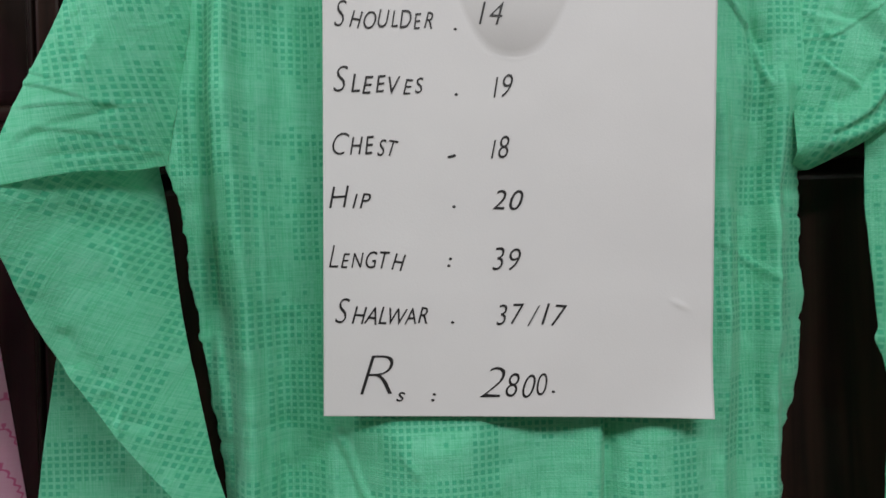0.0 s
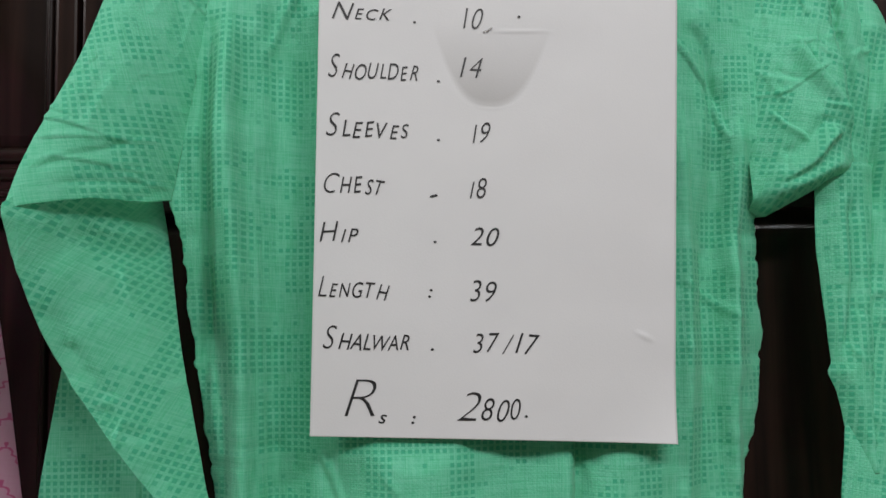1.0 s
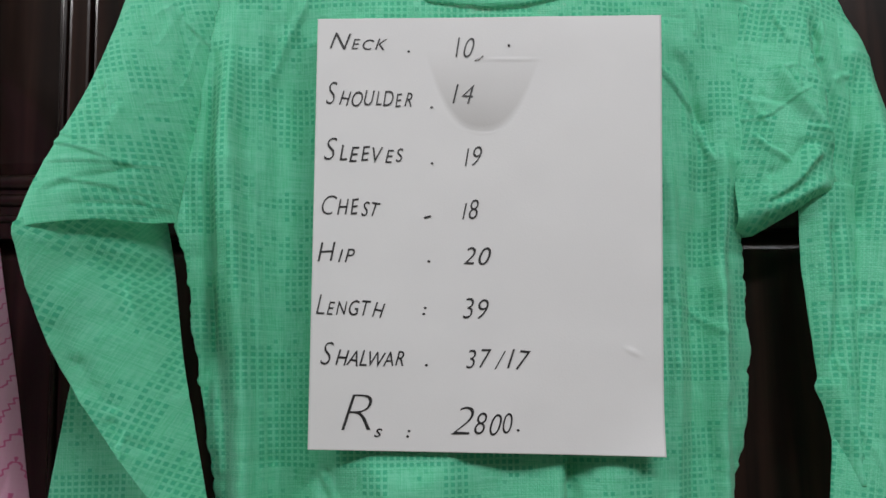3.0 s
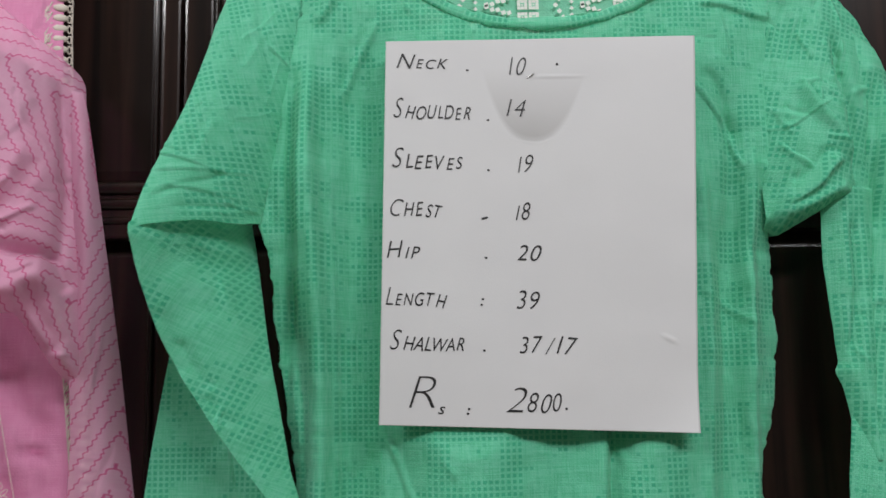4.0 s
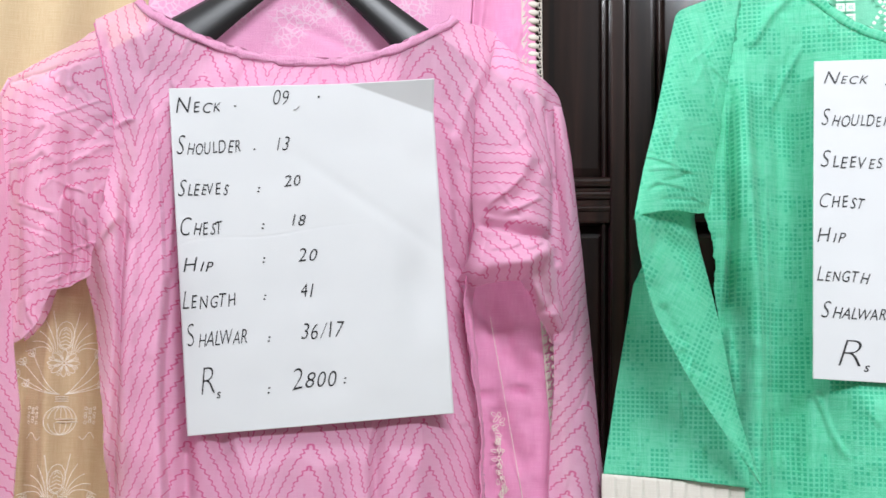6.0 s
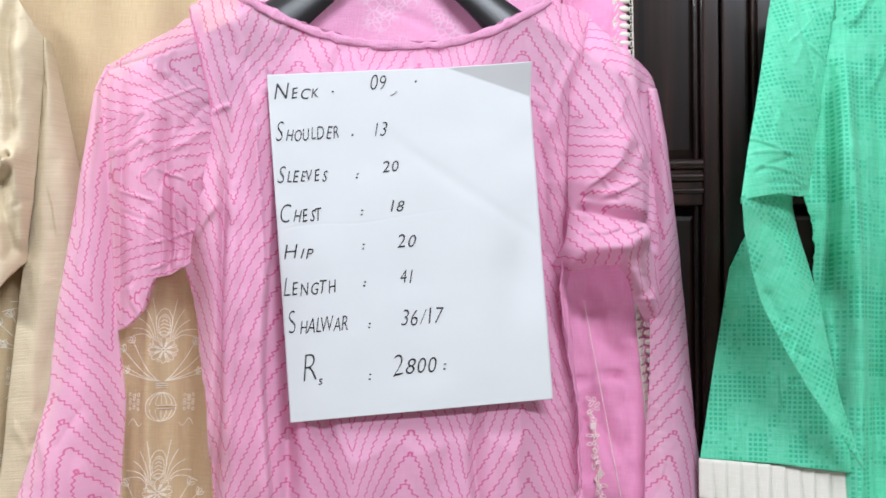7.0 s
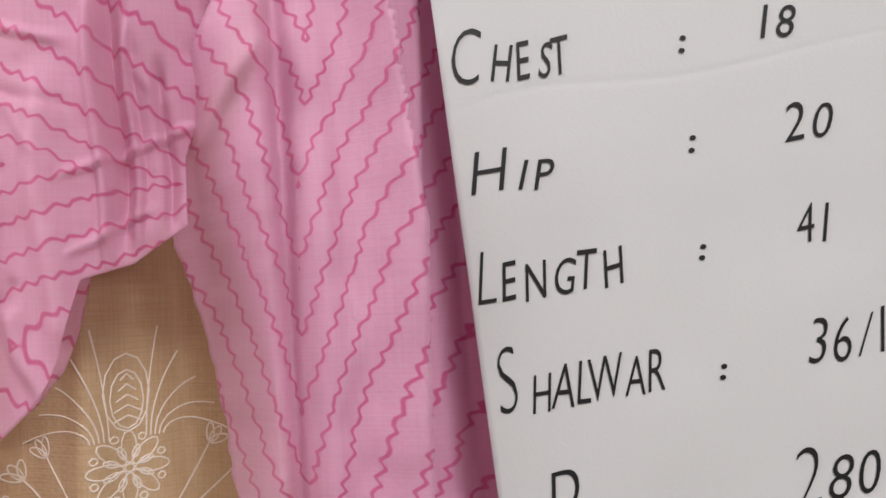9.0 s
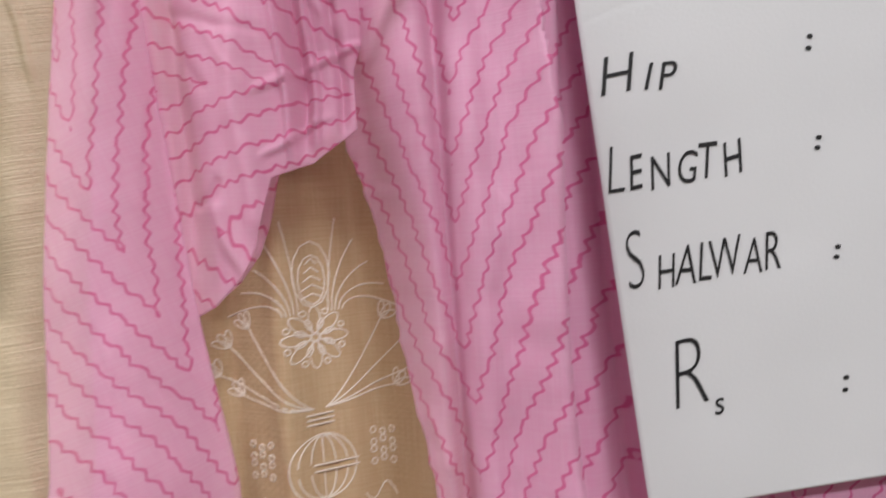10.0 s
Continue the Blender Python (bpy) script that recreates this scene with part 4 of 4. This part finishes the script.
PINK_FOLDS = [
    (-0.121, 1.53, -0.106, 1.16, 0.016, -0.026, -1.2), (-0.103, 1.52, -0.092, 1.18, 0.006, 0.012, 0.0), (-0.1505, 1.46, -0.1480, 1.04, 0.0040, 0.0110, 0.5), (-0.1405, 1.46, -0.1380, 1.04, 0.0040, -0.0030, 0.0),
    (-0.160, 1.46, -0.148, 1.22, 0.020, -0.020, 0.2), (0.112, 1.52, 0.132, 1.25, 0.009, 0.007, -0.3), (0.060, 1.275, 0.075, 1.05, 0.010, 0.012, 0.6), (0.092, 1.27, 0.105, 1.05, 0.012, -0.008, 0.4),
    (-0.060, 1.27, -0.055, 1.05, 0.014, 0.009, 0.3), (0.010, 1.26, 0.015, 1.05, 0.016, -0.006, 0.2), (-0.150, 1.59, -0.125, 1.50, 0.008, -0.005, 0.4), (0.148, 1.585, 0.120, 1.50, 0.006, -0.005, 0.5),
    (-0.175, 1.40, -0.152, 1.43, 0.004, -0.003, 0.5), (-0.163, 1.505, -0.148, 1.512, 0.002, -0.003, 0.4),
]
panel("front", pink, PINK, P_LEFT, P_RIGHT, P_TOP, 0.62, pink_front, 280, 420, PINK_FOLDS, rumple=0.0015, limit=behind_pink_card, seed=11, uv_shift=(-0.020, 0.0), wave=0.0016, crinkle=30, bunch=1.7)
panel("back", pink, PINK, [(z, x + 0.016) for z, x in P_LEFT], [(0.62, 0.27), (1.0, 0.245), (1.1, 0.150), (1.218, 0.148), (1.27, 0.141), (1.62, 0.143)], 1.53, 0.61, lambda u, z: 0.052 - 0.006 * np.abs(2 * u - 1) ** 4, 90, 110, (), rumple=0.0006, seed=12)
tube("neck_binding", pink, PINK_BINDING, neck_line(P_LEFT, P_RIGHT, P_TOP, (0.113, 0.882), lambda u: 0.012 + 0.010 * abs(2 * u - 1) ** 4), 0.0036, label="twisted pink bias binding at the neck", flat=0.45, lump=0.45)

for side in (P_LEFT, P_RIGHT):
    tube("seam", pink, SEAM_PINK, [(float(curve_of(side, np.array(z))), 0.0234, z) for z in np.linspace(1.425, 1.592, 24)], 0.0006, label="stitched armhole seam", flat=0.8, sides=6, lump=0.4)
panel("sleeve", pink, PINK, [(1.31, -0.234), (1.326, -0.233), (1.42, -0.241), (1.50, -0.2515), (1.53, -0.2525), (1.55, -0.2400), (1.575, -0.2150), (1.60, -0.196)], [(1.36, -0.176), (1.40, -0.176), (1.442, -0.1595), (1.512, -0.1565), (1.577, -0.173), (1.61, -0.183)],
      [(0, 1.540), (0.25, 1.562), (0.6, 1.583), (1, 1.592)], [(0, 1.3225), (0.18, 1.3275), (0.36, 1.3365), (0.45, 1.346), (0.56, 1.3665), (0.78, 1.3705), (1, 1.381)],
      lambda u, z: 0.022 + 0.006 * u - 0.014 * np.sin(np.pi * np.clip(u * 0.9 + 0.05, 0, 1)) * np.clip((1.60 - z) / 0.1, 0, 1), 160, 240, [
    (-0.232, 1.53, -0.230, 1.34, 0.005, 0.006, 0.5), (-0.213, 1.42, -0.208, 1.345, 0.005, -0.004, 0.4), (-0.200, 1.50, -0.190, 1.38, 0.006, 0.007, 0.4), (-0.207, 1.393, -0.172, 1.408, 0.0014, -0.0026, 0.6),
    (-0.205, 1.373, -0.184, 1.385, 0.0013, -0.0024, 0.5), (-0.205, 1.455, -0.182, 1.447, 0.0014, -0.0024, 0.5), (-0.190, 1.485, -0.165, 1.515, 0.004, 0.003, 0.3), (-0.195, 1.47, -0.165, 1.49, 0.003, -0.002, 0.5), (-0.236, 1.437, -0.205, 1.428, 0.0014, -0.002, 0.4),
    (-0.199, 1.445, -0.196, 1.372, 0.0028, -0.006, 0.8), (-0.190, 1.435, -0.188, 1.376, 0.0026, -0.006, -0.8), (-0.1945, 1.44, -0.192, 1.374, 0.0030, 0.006, 0.0), (-0.182, 1.425, -0.180, 1.380, 0.0022, 0.005, 0.6), (-0.222, 1.36, -0.212, 1.335, 0.003, -0.003, 0.5),
], rumple=0.0011, slant=1.5708, seed=13, uv_shift=(0.01, 0.02), crinkle=44)
panel("sleeve_outer_layer", pink, PINK, [(1.10, -0.305), (1.181, -0.3000), (1.24, -0.2840), (1.277, -0.2765), (1.335, -0.2745), (1.428, -0.2640), (1.517, -0.2550), (1.545, -0.2445)], [(1.10, -0.214), (1.196, -0.2205), (1.272, -0.2195), (1.326, -0.2285), (1.42, -0.2395), (1.52, -0.2515), (1.545, -0.242)],
      1.538, 1.12, lambda u, z: 0.016 - 0.016 * np.sin(np.pi * np.clip(u * 0.85 + 0.12, 0, 1)) * np.clip((1.54 - z) / 0.1, 0, 1), 60, 150, [(-0.262, 1.44, -0.255, 1.20, 0.008, 0.002, 0.2), (-0.285, 1.26, -0.262, 1.17, 0.006, -0.004, 0.5)], rumple=0.0012, slant=0.35, seed=14, crinkle=12)

panel("sleeve_back_layer", pink, PINK, [(1.31, -0.228), (1.326, -0.228), (1.42, -0.236), (1.50, -0.2465), (1.53, -0.2475), (1.55, -0.2370), (1.575, -0.2130), (1.60, -0.196)], [(1.36, -0.182), (1.40, -0.182), (1.442, -0.1655), (1.512, -0.1625), (1.577, -0.176), (1.61, -0.185)],
      [(0, 1.536), (0.25, 1.558), (0.6, 1.579), (1, 1.588)], [(0, 1.327), (0.18, 1.333), (0.36, 1.342), (0.45, 1.352), (0.56, 1.372), (0.78, 1.376), (1, 1.387)],
      lambda u, z: 0.047 + 0.004 * np.cos(u * 9), 60, 80, [(-0.214, 1.52, -0.212, 1.36, 0.006, -0.006, 0.8), (-0.196, 1.50, -0.192, 1.39, 0.005, -0.006, 0.8)], rumple=0.0012, slant=1.5708, seed=31)
panel("sleeve_back_layer", pink, PINK, [(1.10, -0.298), (1.181, -0.2940), (1.24, -0.2780), (1.277, -0.2710), (1.335, -0.2690), (1.428, -0.2590), (1.517, -0.2510), (1.545, -0.2425)], [(1.10, -0.220), (1.196, -0.2265), (1.272, -0.2255), (1.326, -0.2335), (1.42, -0.2430), (1.52, -0.2470), (1.545, -0.240)],
      1.534, 1.122, lambda u, z: 0.034 + 0.003 * np.cos(u * 5), 40, 90, (), rumple=0.0010, slant=0.35, seed=32)
panel("sleeve_back_layer", pink, PINK, [(1.36, 0.150), (1.41, 0.148), (1.46, 0.146), (1.541, 0.148), (1.603, 0.158)], [(1.36, 0.216), (1.476, 0.216), (1.53, 0.2150), (1.553, 0.2130), (1.567, 0.2070), (1.587, 0.190), (1.605, 0.174)],
      [(0, 1.605), (0.35, 1.600), (0.7, 1.584), (1, 1.552)], [(0, 1.42), (0.5, 1.42), (1, 1.40)], lambda u, z: 0.046 + 0.002 * np.cos(u * 7), 50, 70, (), rumple=0.0010, slant=0.9, seed=33)

P_ELBOW = [(0, 1.3885), (0.12, 1.3835), (0.34, 1.3875), (0.52, 1.3885), (0.62, 1.379), (0.80, 1.356), (1, 1.336)]
panel("sleeve", pink, PINK, [(1.32, 0.120), (1.375, 0.130), (1.389, 0.1305), (1.41, 0.137), (1.432, 0.141), (1.46, 0.1385), (1.541, 0.1405), (1.603, 0.1515), (1.63, 0.157)], [(1.32, 0.2200), (1.40, 0.2240), (1.476, 0.2220), (1.53, 0.2205), (1.553, 0.2195), (1.567, 0.2130), (1.587, 0.195), (1.605, 0.178), (1.63, 0.165)],
      [(0, 1.615), (0.35, 1.609), (0.7, 1.592), (1, 1.560)], P_ELBOW,
      lambda u, z: 0.029 - 0.048 * np.sin(np.pi * np.clip(u * 0.9 + 0.06, 0, 1)) * np.clip((1.61 - z) / 0.12, 0, 1) + roll(u, z, P_ELBOW, 0.016, 0.026), 160, 240, [
    (0.146, 1.434, 0.206, 1.422, 0.0060, 0.0150, 0.7), (0.200, 1.428, 0.212, 1.402, 0.0050, 0.0080, 0.3), (0.138, 1.396, 0.202, 1.409, 0.0120, -0.0150, 0.3), (0.150, 1.412, 0.172, 1.416, 0.0030, -0.0040, 0.5),
    (0.176, 1.412, 0.190, 1.418, 0.0022, -0.0030, 0.5), (0.150, 1.452, 0.174, 1.474, 0.0024, -0.0034, 0.6), (0.162, 1.444, 0.190, 1.456, 0.0022, -0.0030, 0.5), (0.185, 1.405, 0.205, 1.36, 0.008, 0.012, 0.3), (0.205, 1.55, 0.208, 1.42, 0.006, 0.011, 0.5),
    (0.148, 1.45, 0.185, 1.495, 0.008, -0.004, 0.3), (0.160, 1.445, 0.195, 1.49, 0.006, 0.003, 0.2), (0.148, 1.445, 0.175, 1.44, 0.004, 0.004, 0.3), (0.165, 1.50, 0.185, 1.535, 0.006, -0.003, 0.3),
], rumple=0.0020, slant=0.9, seed=15, uv_shift=(0.03, 0.0), crinkle=16)
panel("sleeve_outer_layer", pink, PINK, [(1.10, 0.212), (1.198, 0.2150), (1.300, 0.2180), (1.348, 0.2155), (1.416, 0.2150), (1.48, 0.2130), (1.55, 0.2100)], [(1.10, 0.285), (1.198, 0.2700), (1.349, 0.2500), (1.476, 0.2300), (1.53, 0.2215), (1.55, 0.2165)],
      1.546, 1.12, lambda u, z: 0.018 + 0.030 * np.clip((1.50 - z) / 0.25, 0, 1) - 0.018 * np.sin(np.pi * np.clip(u * 0.8 + 0.14, 0, 1)) * np.clip((1.55 - z) / 0.1, 0, 1), 60, 150, [(0.228, 1.46, 0.235, 1.20, 0.006, 0.002, 0.3)], rumple=0.0011, slant=-0.2, seed=16, crinkle=10)
panel("side_seam", pink, PINK_PLAIN, [(1.19, 0.152), (1.271, 0.150), (1.33, 0.139), (1.375, 0.134), (1.40, 0.136)], [(1.19, 0.160), (1.271, 0.157), (1.33, 0.1500), (1.375, 0.146), (1.40, 0.150)], 1.392, 1.20, lambda u, z: 0.024 + 0.022 * u, 24, 70, [(0.140, 1.36, 0.152, 1.30, 0.003, -0.004, 0.4)], rumple=0.0018, seed=17, wave=0.0012)
clothes_hanger(PINK_AT @ pose(-0.008, 0.041, 1.598, 0, -1, 0), 0.186, 0.080, "black plastic clothes hanger inside the pink kurta")

# folded pink dupatta behind the kurta, with a beaded lace edge
dupatta = thing("folded_pink_dupatta", PINK_AT, "plain pink cloth with white lace edge folded behind the kurta", "cloth")
panel("cloth", dupatta, PINK_FIGURED, [(1.20, -0.135), (1.74, -0.150)], [(1.20, 0.128), (1.74, 0.150)], 1.74, 1.206, lambda u, z: 0.060 + 0.003 * np.cos(u * 6), 80, 120, [(-0.03, 1.62, 0.05, 1.59, 0.003, 0.003, 0.4)], rumple=0.0008, seed=18)
panel("border", dupatta, PINK_PLAIN, [(1.10, 0.122), (1.20, 0.126), (1.74, 0.148)], [(1.10, 0.250), (1.20, 0.240), (1.25, 0.234), (1.36, 0.223), (1.45, 0.209), (1.60, 0.2030), (1.74, 0.2010)], 1.74, 1.10, lambda u, z: 0.057 + 0.004 * np.sin(u * 5), 50, 130, [
    (0.150, 1.287, 0.215, 1.296, 0.0022, 0.009, 0.7), (0.16, 1.37, 0.20, 1.30, 0.012, 0.006, 0.2), (0.17, 1.28, 0.195, 1.22, 0.010, 0.005, 0.3),
], rumple=0.0030, seed=19, crinkle=30)


def lace_edge():
    lines, seeds = [], []
    for k in range(78):
        z = 1.116 + k * 0.0080
        x = float(np.interp(z, [1.1, 1.2, 1.25, 1.36, 1.45, 1.6, 1.74], [0.247, 0.237, 0.231, 0.220, 0.206, 0.2000, 0.198]))
        for off in (-0.0072, 0.0072):
            lines.append([(x + off + 0.0014 * math.cos(a), 0.0525, z + 0.003 * math.sin(a)) for a in np.linspace(0, 2 * math.pi, 9)])
        lines.append([(x - 0.009, 0.0525, z - 0.004), (x - 0.005, 0.0515, z + 0.004)])
        seeds.append((x, z))
    return lines, seeds


EDGE, BEADS = lace_edge()
threads("lace_edge", dupatta, THREAD, EDGE + [[(x - 0.0095, 0.053, z) for x, z in BEADS], [(x + 0.0092, 0.053, z) for x, z in BEADS]], 0.0006, "off-white crochet lace edge")


def lace_bead_mesh():
    bm = bmesh.new()
    bmesh.ops.create_icosphere(bm, subdivisions=2, radius=1.0, matrix=Matrix.Diagonal((0.0056, 0.0020, 0.0031, 1)))
    for f in bm.faces:
        f.smooth = True
    mesh = bpy.data.meshes.new("lace_bead")
    bm.to_mesh(mesh)
    bm.free()
    mesh.materials.append(THREAD)
    return mesh


BEAD = lace_bead_mesh()
for x, z in BEADS:
    bead_ob = new("lace_bead", BEAD)
    bead_ob.parent = dupatta
    bead_ob.location = (x + 0.001, 0.0515, z)


def leaf_line(x, z, turn, length, wide, y):
    pts = []
    for a in np.linspace(0, 2 * math.pi, 13):
        s, w = (1 - math.cos(a)) / 2 * length, math.sin(a) * wide
        pts.append((x + s * math.cos(turn) - w * math.sin(turn), y, z + s * math.sin(turn) + w * math.cos(turn)))
    return pts


def sprig_band():
    rand, lines = random.Random(4), []
    for k in range(26):
        z = 1.125 + k * 0.0058
        x = 0.1760 - 0.06 * (z - 1.203)
        for _ in range(3):
            lines.append(leaf_line(x + rand.uniform(-0.003, 0.003), z + rand.uniform(-0.002, 0.002), rand.uniform(0, 6.28), rand.uniform(0.004, 0.007), 0.0013, 0.0535))
    lines.append([(0.195 - 0.20 * (z - 1.203), 0.0530, z) for z in np.linspace(1.12, 1.36, 12)])
    return lines


threads("embroidered_band", dupatta, CREAM_THREAD, sprig_band(), 0.00028, "cream sprig embroidery band")


# ---- cream embroidered cloth behind ----
cream = thing("cream_embroidered_curtain", PINK_AT, "cream cotton hanging with white floral embroidery behind kurtas", "hanging cloth")


CREAM_FOLDS = [(-0.208, 1.42, -0.206, 1.1, 0.008, -0.008, 0.4), (-0.230, 1.42, -0.224, 1.1, 0.009, 0.009, 0.3), (-0.182, 1.42, -0.176, 1.15, 0.010, 0.008, 0.3)]


def cream_surface(x, z):
    u = (x + 0.78) / 0.67
    y = 0.067 + 0.003 * np.cos(u * 34 + 0.5) + 0.003 * np.cos(u * 71) + creases(x, z, CREAM_FOLDS)
    return y + 0.0010 * value_noise(x * 38, z * 16, 20) + 0.0004 * value_noise(x * 90, z * 70, 23)


panel("cloth", cream, CREAM, [(0.2, -0.78), (2.2, -0.78)], [(0.2, -0.11), (2.2, -0.11)], 2.15, 0.25, lambda u, z: cream_surface(-0.78 + 0.67 * u, z), 300, 240, (), rumple=0.0, seed=20)


def arc(cx, cz, rx, rz, a0, a1, y, n=14):
    return [(cx + rx * math.cos(a), y, cz + rz * math.sin(a)) for a in np.linspace(a0, a1, n)]


def vase_motif(cx, cz, y):
    """A vase of flowers: eight-petalled bloom, curving stems, ribbed vase, beads round it."""
    lines, pi = [], math.pi
    for k in range(8):
        lines.append(leaf_line(cx + 0.0015 * math.cos(k * pi / 4), cz + 0.0015 * math.sin(k * pi / 4), k * pi / 4, 0.0098, 0.0021, y))
        a = k * pi / 4 + pi / 8
        lines.append(arc(cx + 0.0098 * math.cos(a), cz + 0.0098 * math.sin(a), 0.0011, 0.0011, 0, 2 * pi, y, 8))
        lines.append(leaf_line(cx + 0.003 * math.cos(a), cz + 0.003 * math.sin(a), a, 0.0042, 0.0009, y))
    lines.append(arc(cx, cz, 0.0013, 0.0013, 0, 2 * pi, y, 9))
    top = cz + 0.010
    lines.append(leaf_line(cx, top + 0.001, pi / 2, 0.024, 0.0062, y))
    lines.append(leaf_line(cx, top + 0.002, pi / 2, 0.018, 0.0045, y))
    for k in range(5):
        half = 0.0042 - 0.0006 * k
        lines.append([(cx + half * t, y, top + 0.004 + 0.0032 * k + 0.002 * (1 - abs(t))) for t in (-1, -0.5, 0, 0.5, 1)])
    for side in (-1, 1):
        for k, (w, h) in enumerate(((0.030, 0.024), (0.022, 0.031), (0.034, 0.014), (0.026, 0.006))):
            lines.append([(cx + side * (0.002 + w * s), y, cz - 0.026 + h * s**1.3) for s in np.linspace(0, 1, 12)])
            ex, ez = cx + side * (0.002 + w), cz - 0.026 + h
            for j in range(3):
                lines.append(leaf_line(ex, ez, pi / 2 - side * (0.1 + j * 0.55), 0.0062, 0.0012, y))
        for k in range(5):
            lines.append([(cx + side * (0.0050 + 0.0012 * k + (0.004 + 0.0045 * k) * s**1.7), y, top - 0.001 + (0.034 - 0.0045 * k) * s - 0.004 * s * s * k) for s in np.linspace(0, 1, 10)])
    low = cz - 0.0315
    for dz in (0.0, 0.0018, 0.0036):
        lines.append([(cx - 0.0046, y, low + dz), (cx + 0.0046, y, low + dz)])
    for half in (-1, 1):
        base = low - 0.016
        lines.append(arc(cx, base, 0.0115, 0.0120, 0 if half > 0 else -pi, pi if half > 0 else 0, y, 18))
        for k in (-2, -1, 0, 1, 2):
            lines.append([(cx + k * 0.0042 * math.sin(s * pi / 2) , y, base + half * 0.0115 * math.cos(s * pi / 2)) for s in np.linspace(0.05, 0.9, 7)])
    for dz in (-0.0012, 0.0012):
        lines.append([(cx - 0.0125, y, low - 0.016 + dz), (cx + 0.0125, y, low - 0.016 + dz)])
    for side in (-1, 1):
        for k in range(12):
            lines.append(arc(cx + side * (0.018 + 0.0036 * (k % 3)), low - 0.006 - 0.0036 * (k // 3) - 0.001 * (k % 2), 0.0011, 0.0013, 0, 2 * pi, y, 7))
        lines.append([(cx + side * (0.014 + 0.012 * s), y, low - 0.029 - 0.003 * math.sin(s * 7)) for s in np.linspace(0, 1, 10)])
    return lines


MOTIFS = []
for column in range(3):
    for row in range(3):
        MOTIFS += vase_motif(-0.1985 - 0.098 * column, 1.310 - 0.118 * row + (0.02 if column % 2 else 0.0), 0.0)


def on_cream(x, z):
    return float(cream_surface(np.array([x]), np.array([z]))[0]) - 0.0004


threads("embroidery", cream, CREAM_THREAD, [[(x, on_cream(x, z), z) for x, _, z in line] for line in MOTIFS], 0.00036, "raised off-white floral embroidery")

# ---- cream silk kurta beside it ----
silk = thing("cream_silk_kurta", PINK_AT, "cream raw-silk kurta with embroidered front panel and bunched sleeve", "kurta", "kurtas")
panel("front", silk, SILK, [(0.7, -0.62), (1.66, -0.60)], [(0.7, -0.36), (1.176, -0.342), (1.28, -0.335), (1.37, -0.330), (1.46, -0.334), (1.50, -0.339), (1.57, -0.350), (1.66, -0.36)], 1.655, 0.72, lambda u, z: 0.030 + 0.022 * u**5 + 0.004 * np.cos(u * 22), 100, 160, [(-0.36, 1.6, -0.352, 1.2, 0.008, -0.004, 0.4)], rumple=0.0018, seed=21, wave=0.004, crinkle=14)
panel("sleeve", silk, SILK, [(1.34, -0.336), (1.40, -0.335), (1.46, -0.340), (1.57, -0.352), (1.62, -0.350)], [(1.34, -0.310), (1.42, -0.304), (1.517, -0.302), (1.56, -0.301), (1.62, -0.315)], [(0, 1.62), (0.6, 1.60), (1, 1.565)], [(0, 1.345), (0.5, 1.355), (1, 1.38)], lambda u, z: 0.046 - 0.022 * np.sin(np.pi * np.clip(u, 0, 1)) * np.clip((1.63 - z) / 0.08, 0, 1), 60, 110, [
    (-0.336, 1.468, -0.318, 1.452, 0.004, -0.009, 0.5), (-0.336, 1.455, -0.318, 1.462, 0.003, 0.010, 0.3), (-0.334, 1.445, -0.315, 1.455, 0.004, -0.010, 0.4), (-0.330, 1.60, -0.322, 1.47, 0.007, 0.012, 0.4), (-0.326, 1.45, -0.318, 1.38, 0.006, 0.010, 0.5), (-0.314, 1.47, -0.308, 1.39, 0.006, -0.008, 0.5),
], rumple=0.0030, slant=0.2, seed=22, crinkle=14)
panel("sleeve_outer_layer", silk, SILK, [(1.08, -0.330), (1.176, -0.322), (1.21, -0.319), (1.37, -0.311), (1.46, -0.306), (1.517, -0.304), (1.57, -0.303)], [(1.08, -0.225), (1.20, -0.232), (1.37, -0.256), (1.458, -0.272), (1.53, -0.290), (1.57, -0.301)], 1.565, 1.10, lambda u, z: 0.058 - 0.018 * np.sin(np.pi * np.clip(0.15 + u * 0.85, 0, 1)), 60, 130, [(-0.29, 1.50, -0.285, 1.25, 0.01, 0.004, 0.3)], rumple=0.0014, slant=0.1, seed=24, crinkle=10)


def applique():
    rand, lines = random.Random(11), []
    for k in range(120):
        z = 1.12 + 0.0046 * k + rand.uniform(-0.002, 0.002)
        for _ in range(3):
            x = rand.uniform(-0.43, -0.345)
            turn = rand.uniform(0, 6.28)
            for j in range(rand.choice((1, 1, 3))):
                lines.append([(a, 0.0245 + 0.022 * ((a + 0.61) / 0.27) ** 5 - rand.uniform(0, 0.0015), c) for a, _, c in leaf_line(x, z, turn + j * 1.3, rand.uniform(0.004, 0.009), 0.0014, 0)])
        if k % 2 == 0:
            x0, ph = rand.uniform(-0.43, -0.36), rand.uniform(0, 6)
            lines.append([(x0 + 0.018 * s, 0.0250 + 0.022 * ((x0 + 0.018 * s + 0.61) / 0.27) ** 5, z + 0.004 * math.sin(s * 5 + ph)) for s in np.linspace(0, 1, 10)])
    return lines


threads("applique", silk, CREAM_THREAD, applique(), 0.00055, "raised cream floral thread work")
clothes_hanger(PINK_AT @ pose(-0.52, 0.060, 1.600), 0.16, 0.06, "black plastic clothes hanger inside the silk kurta")
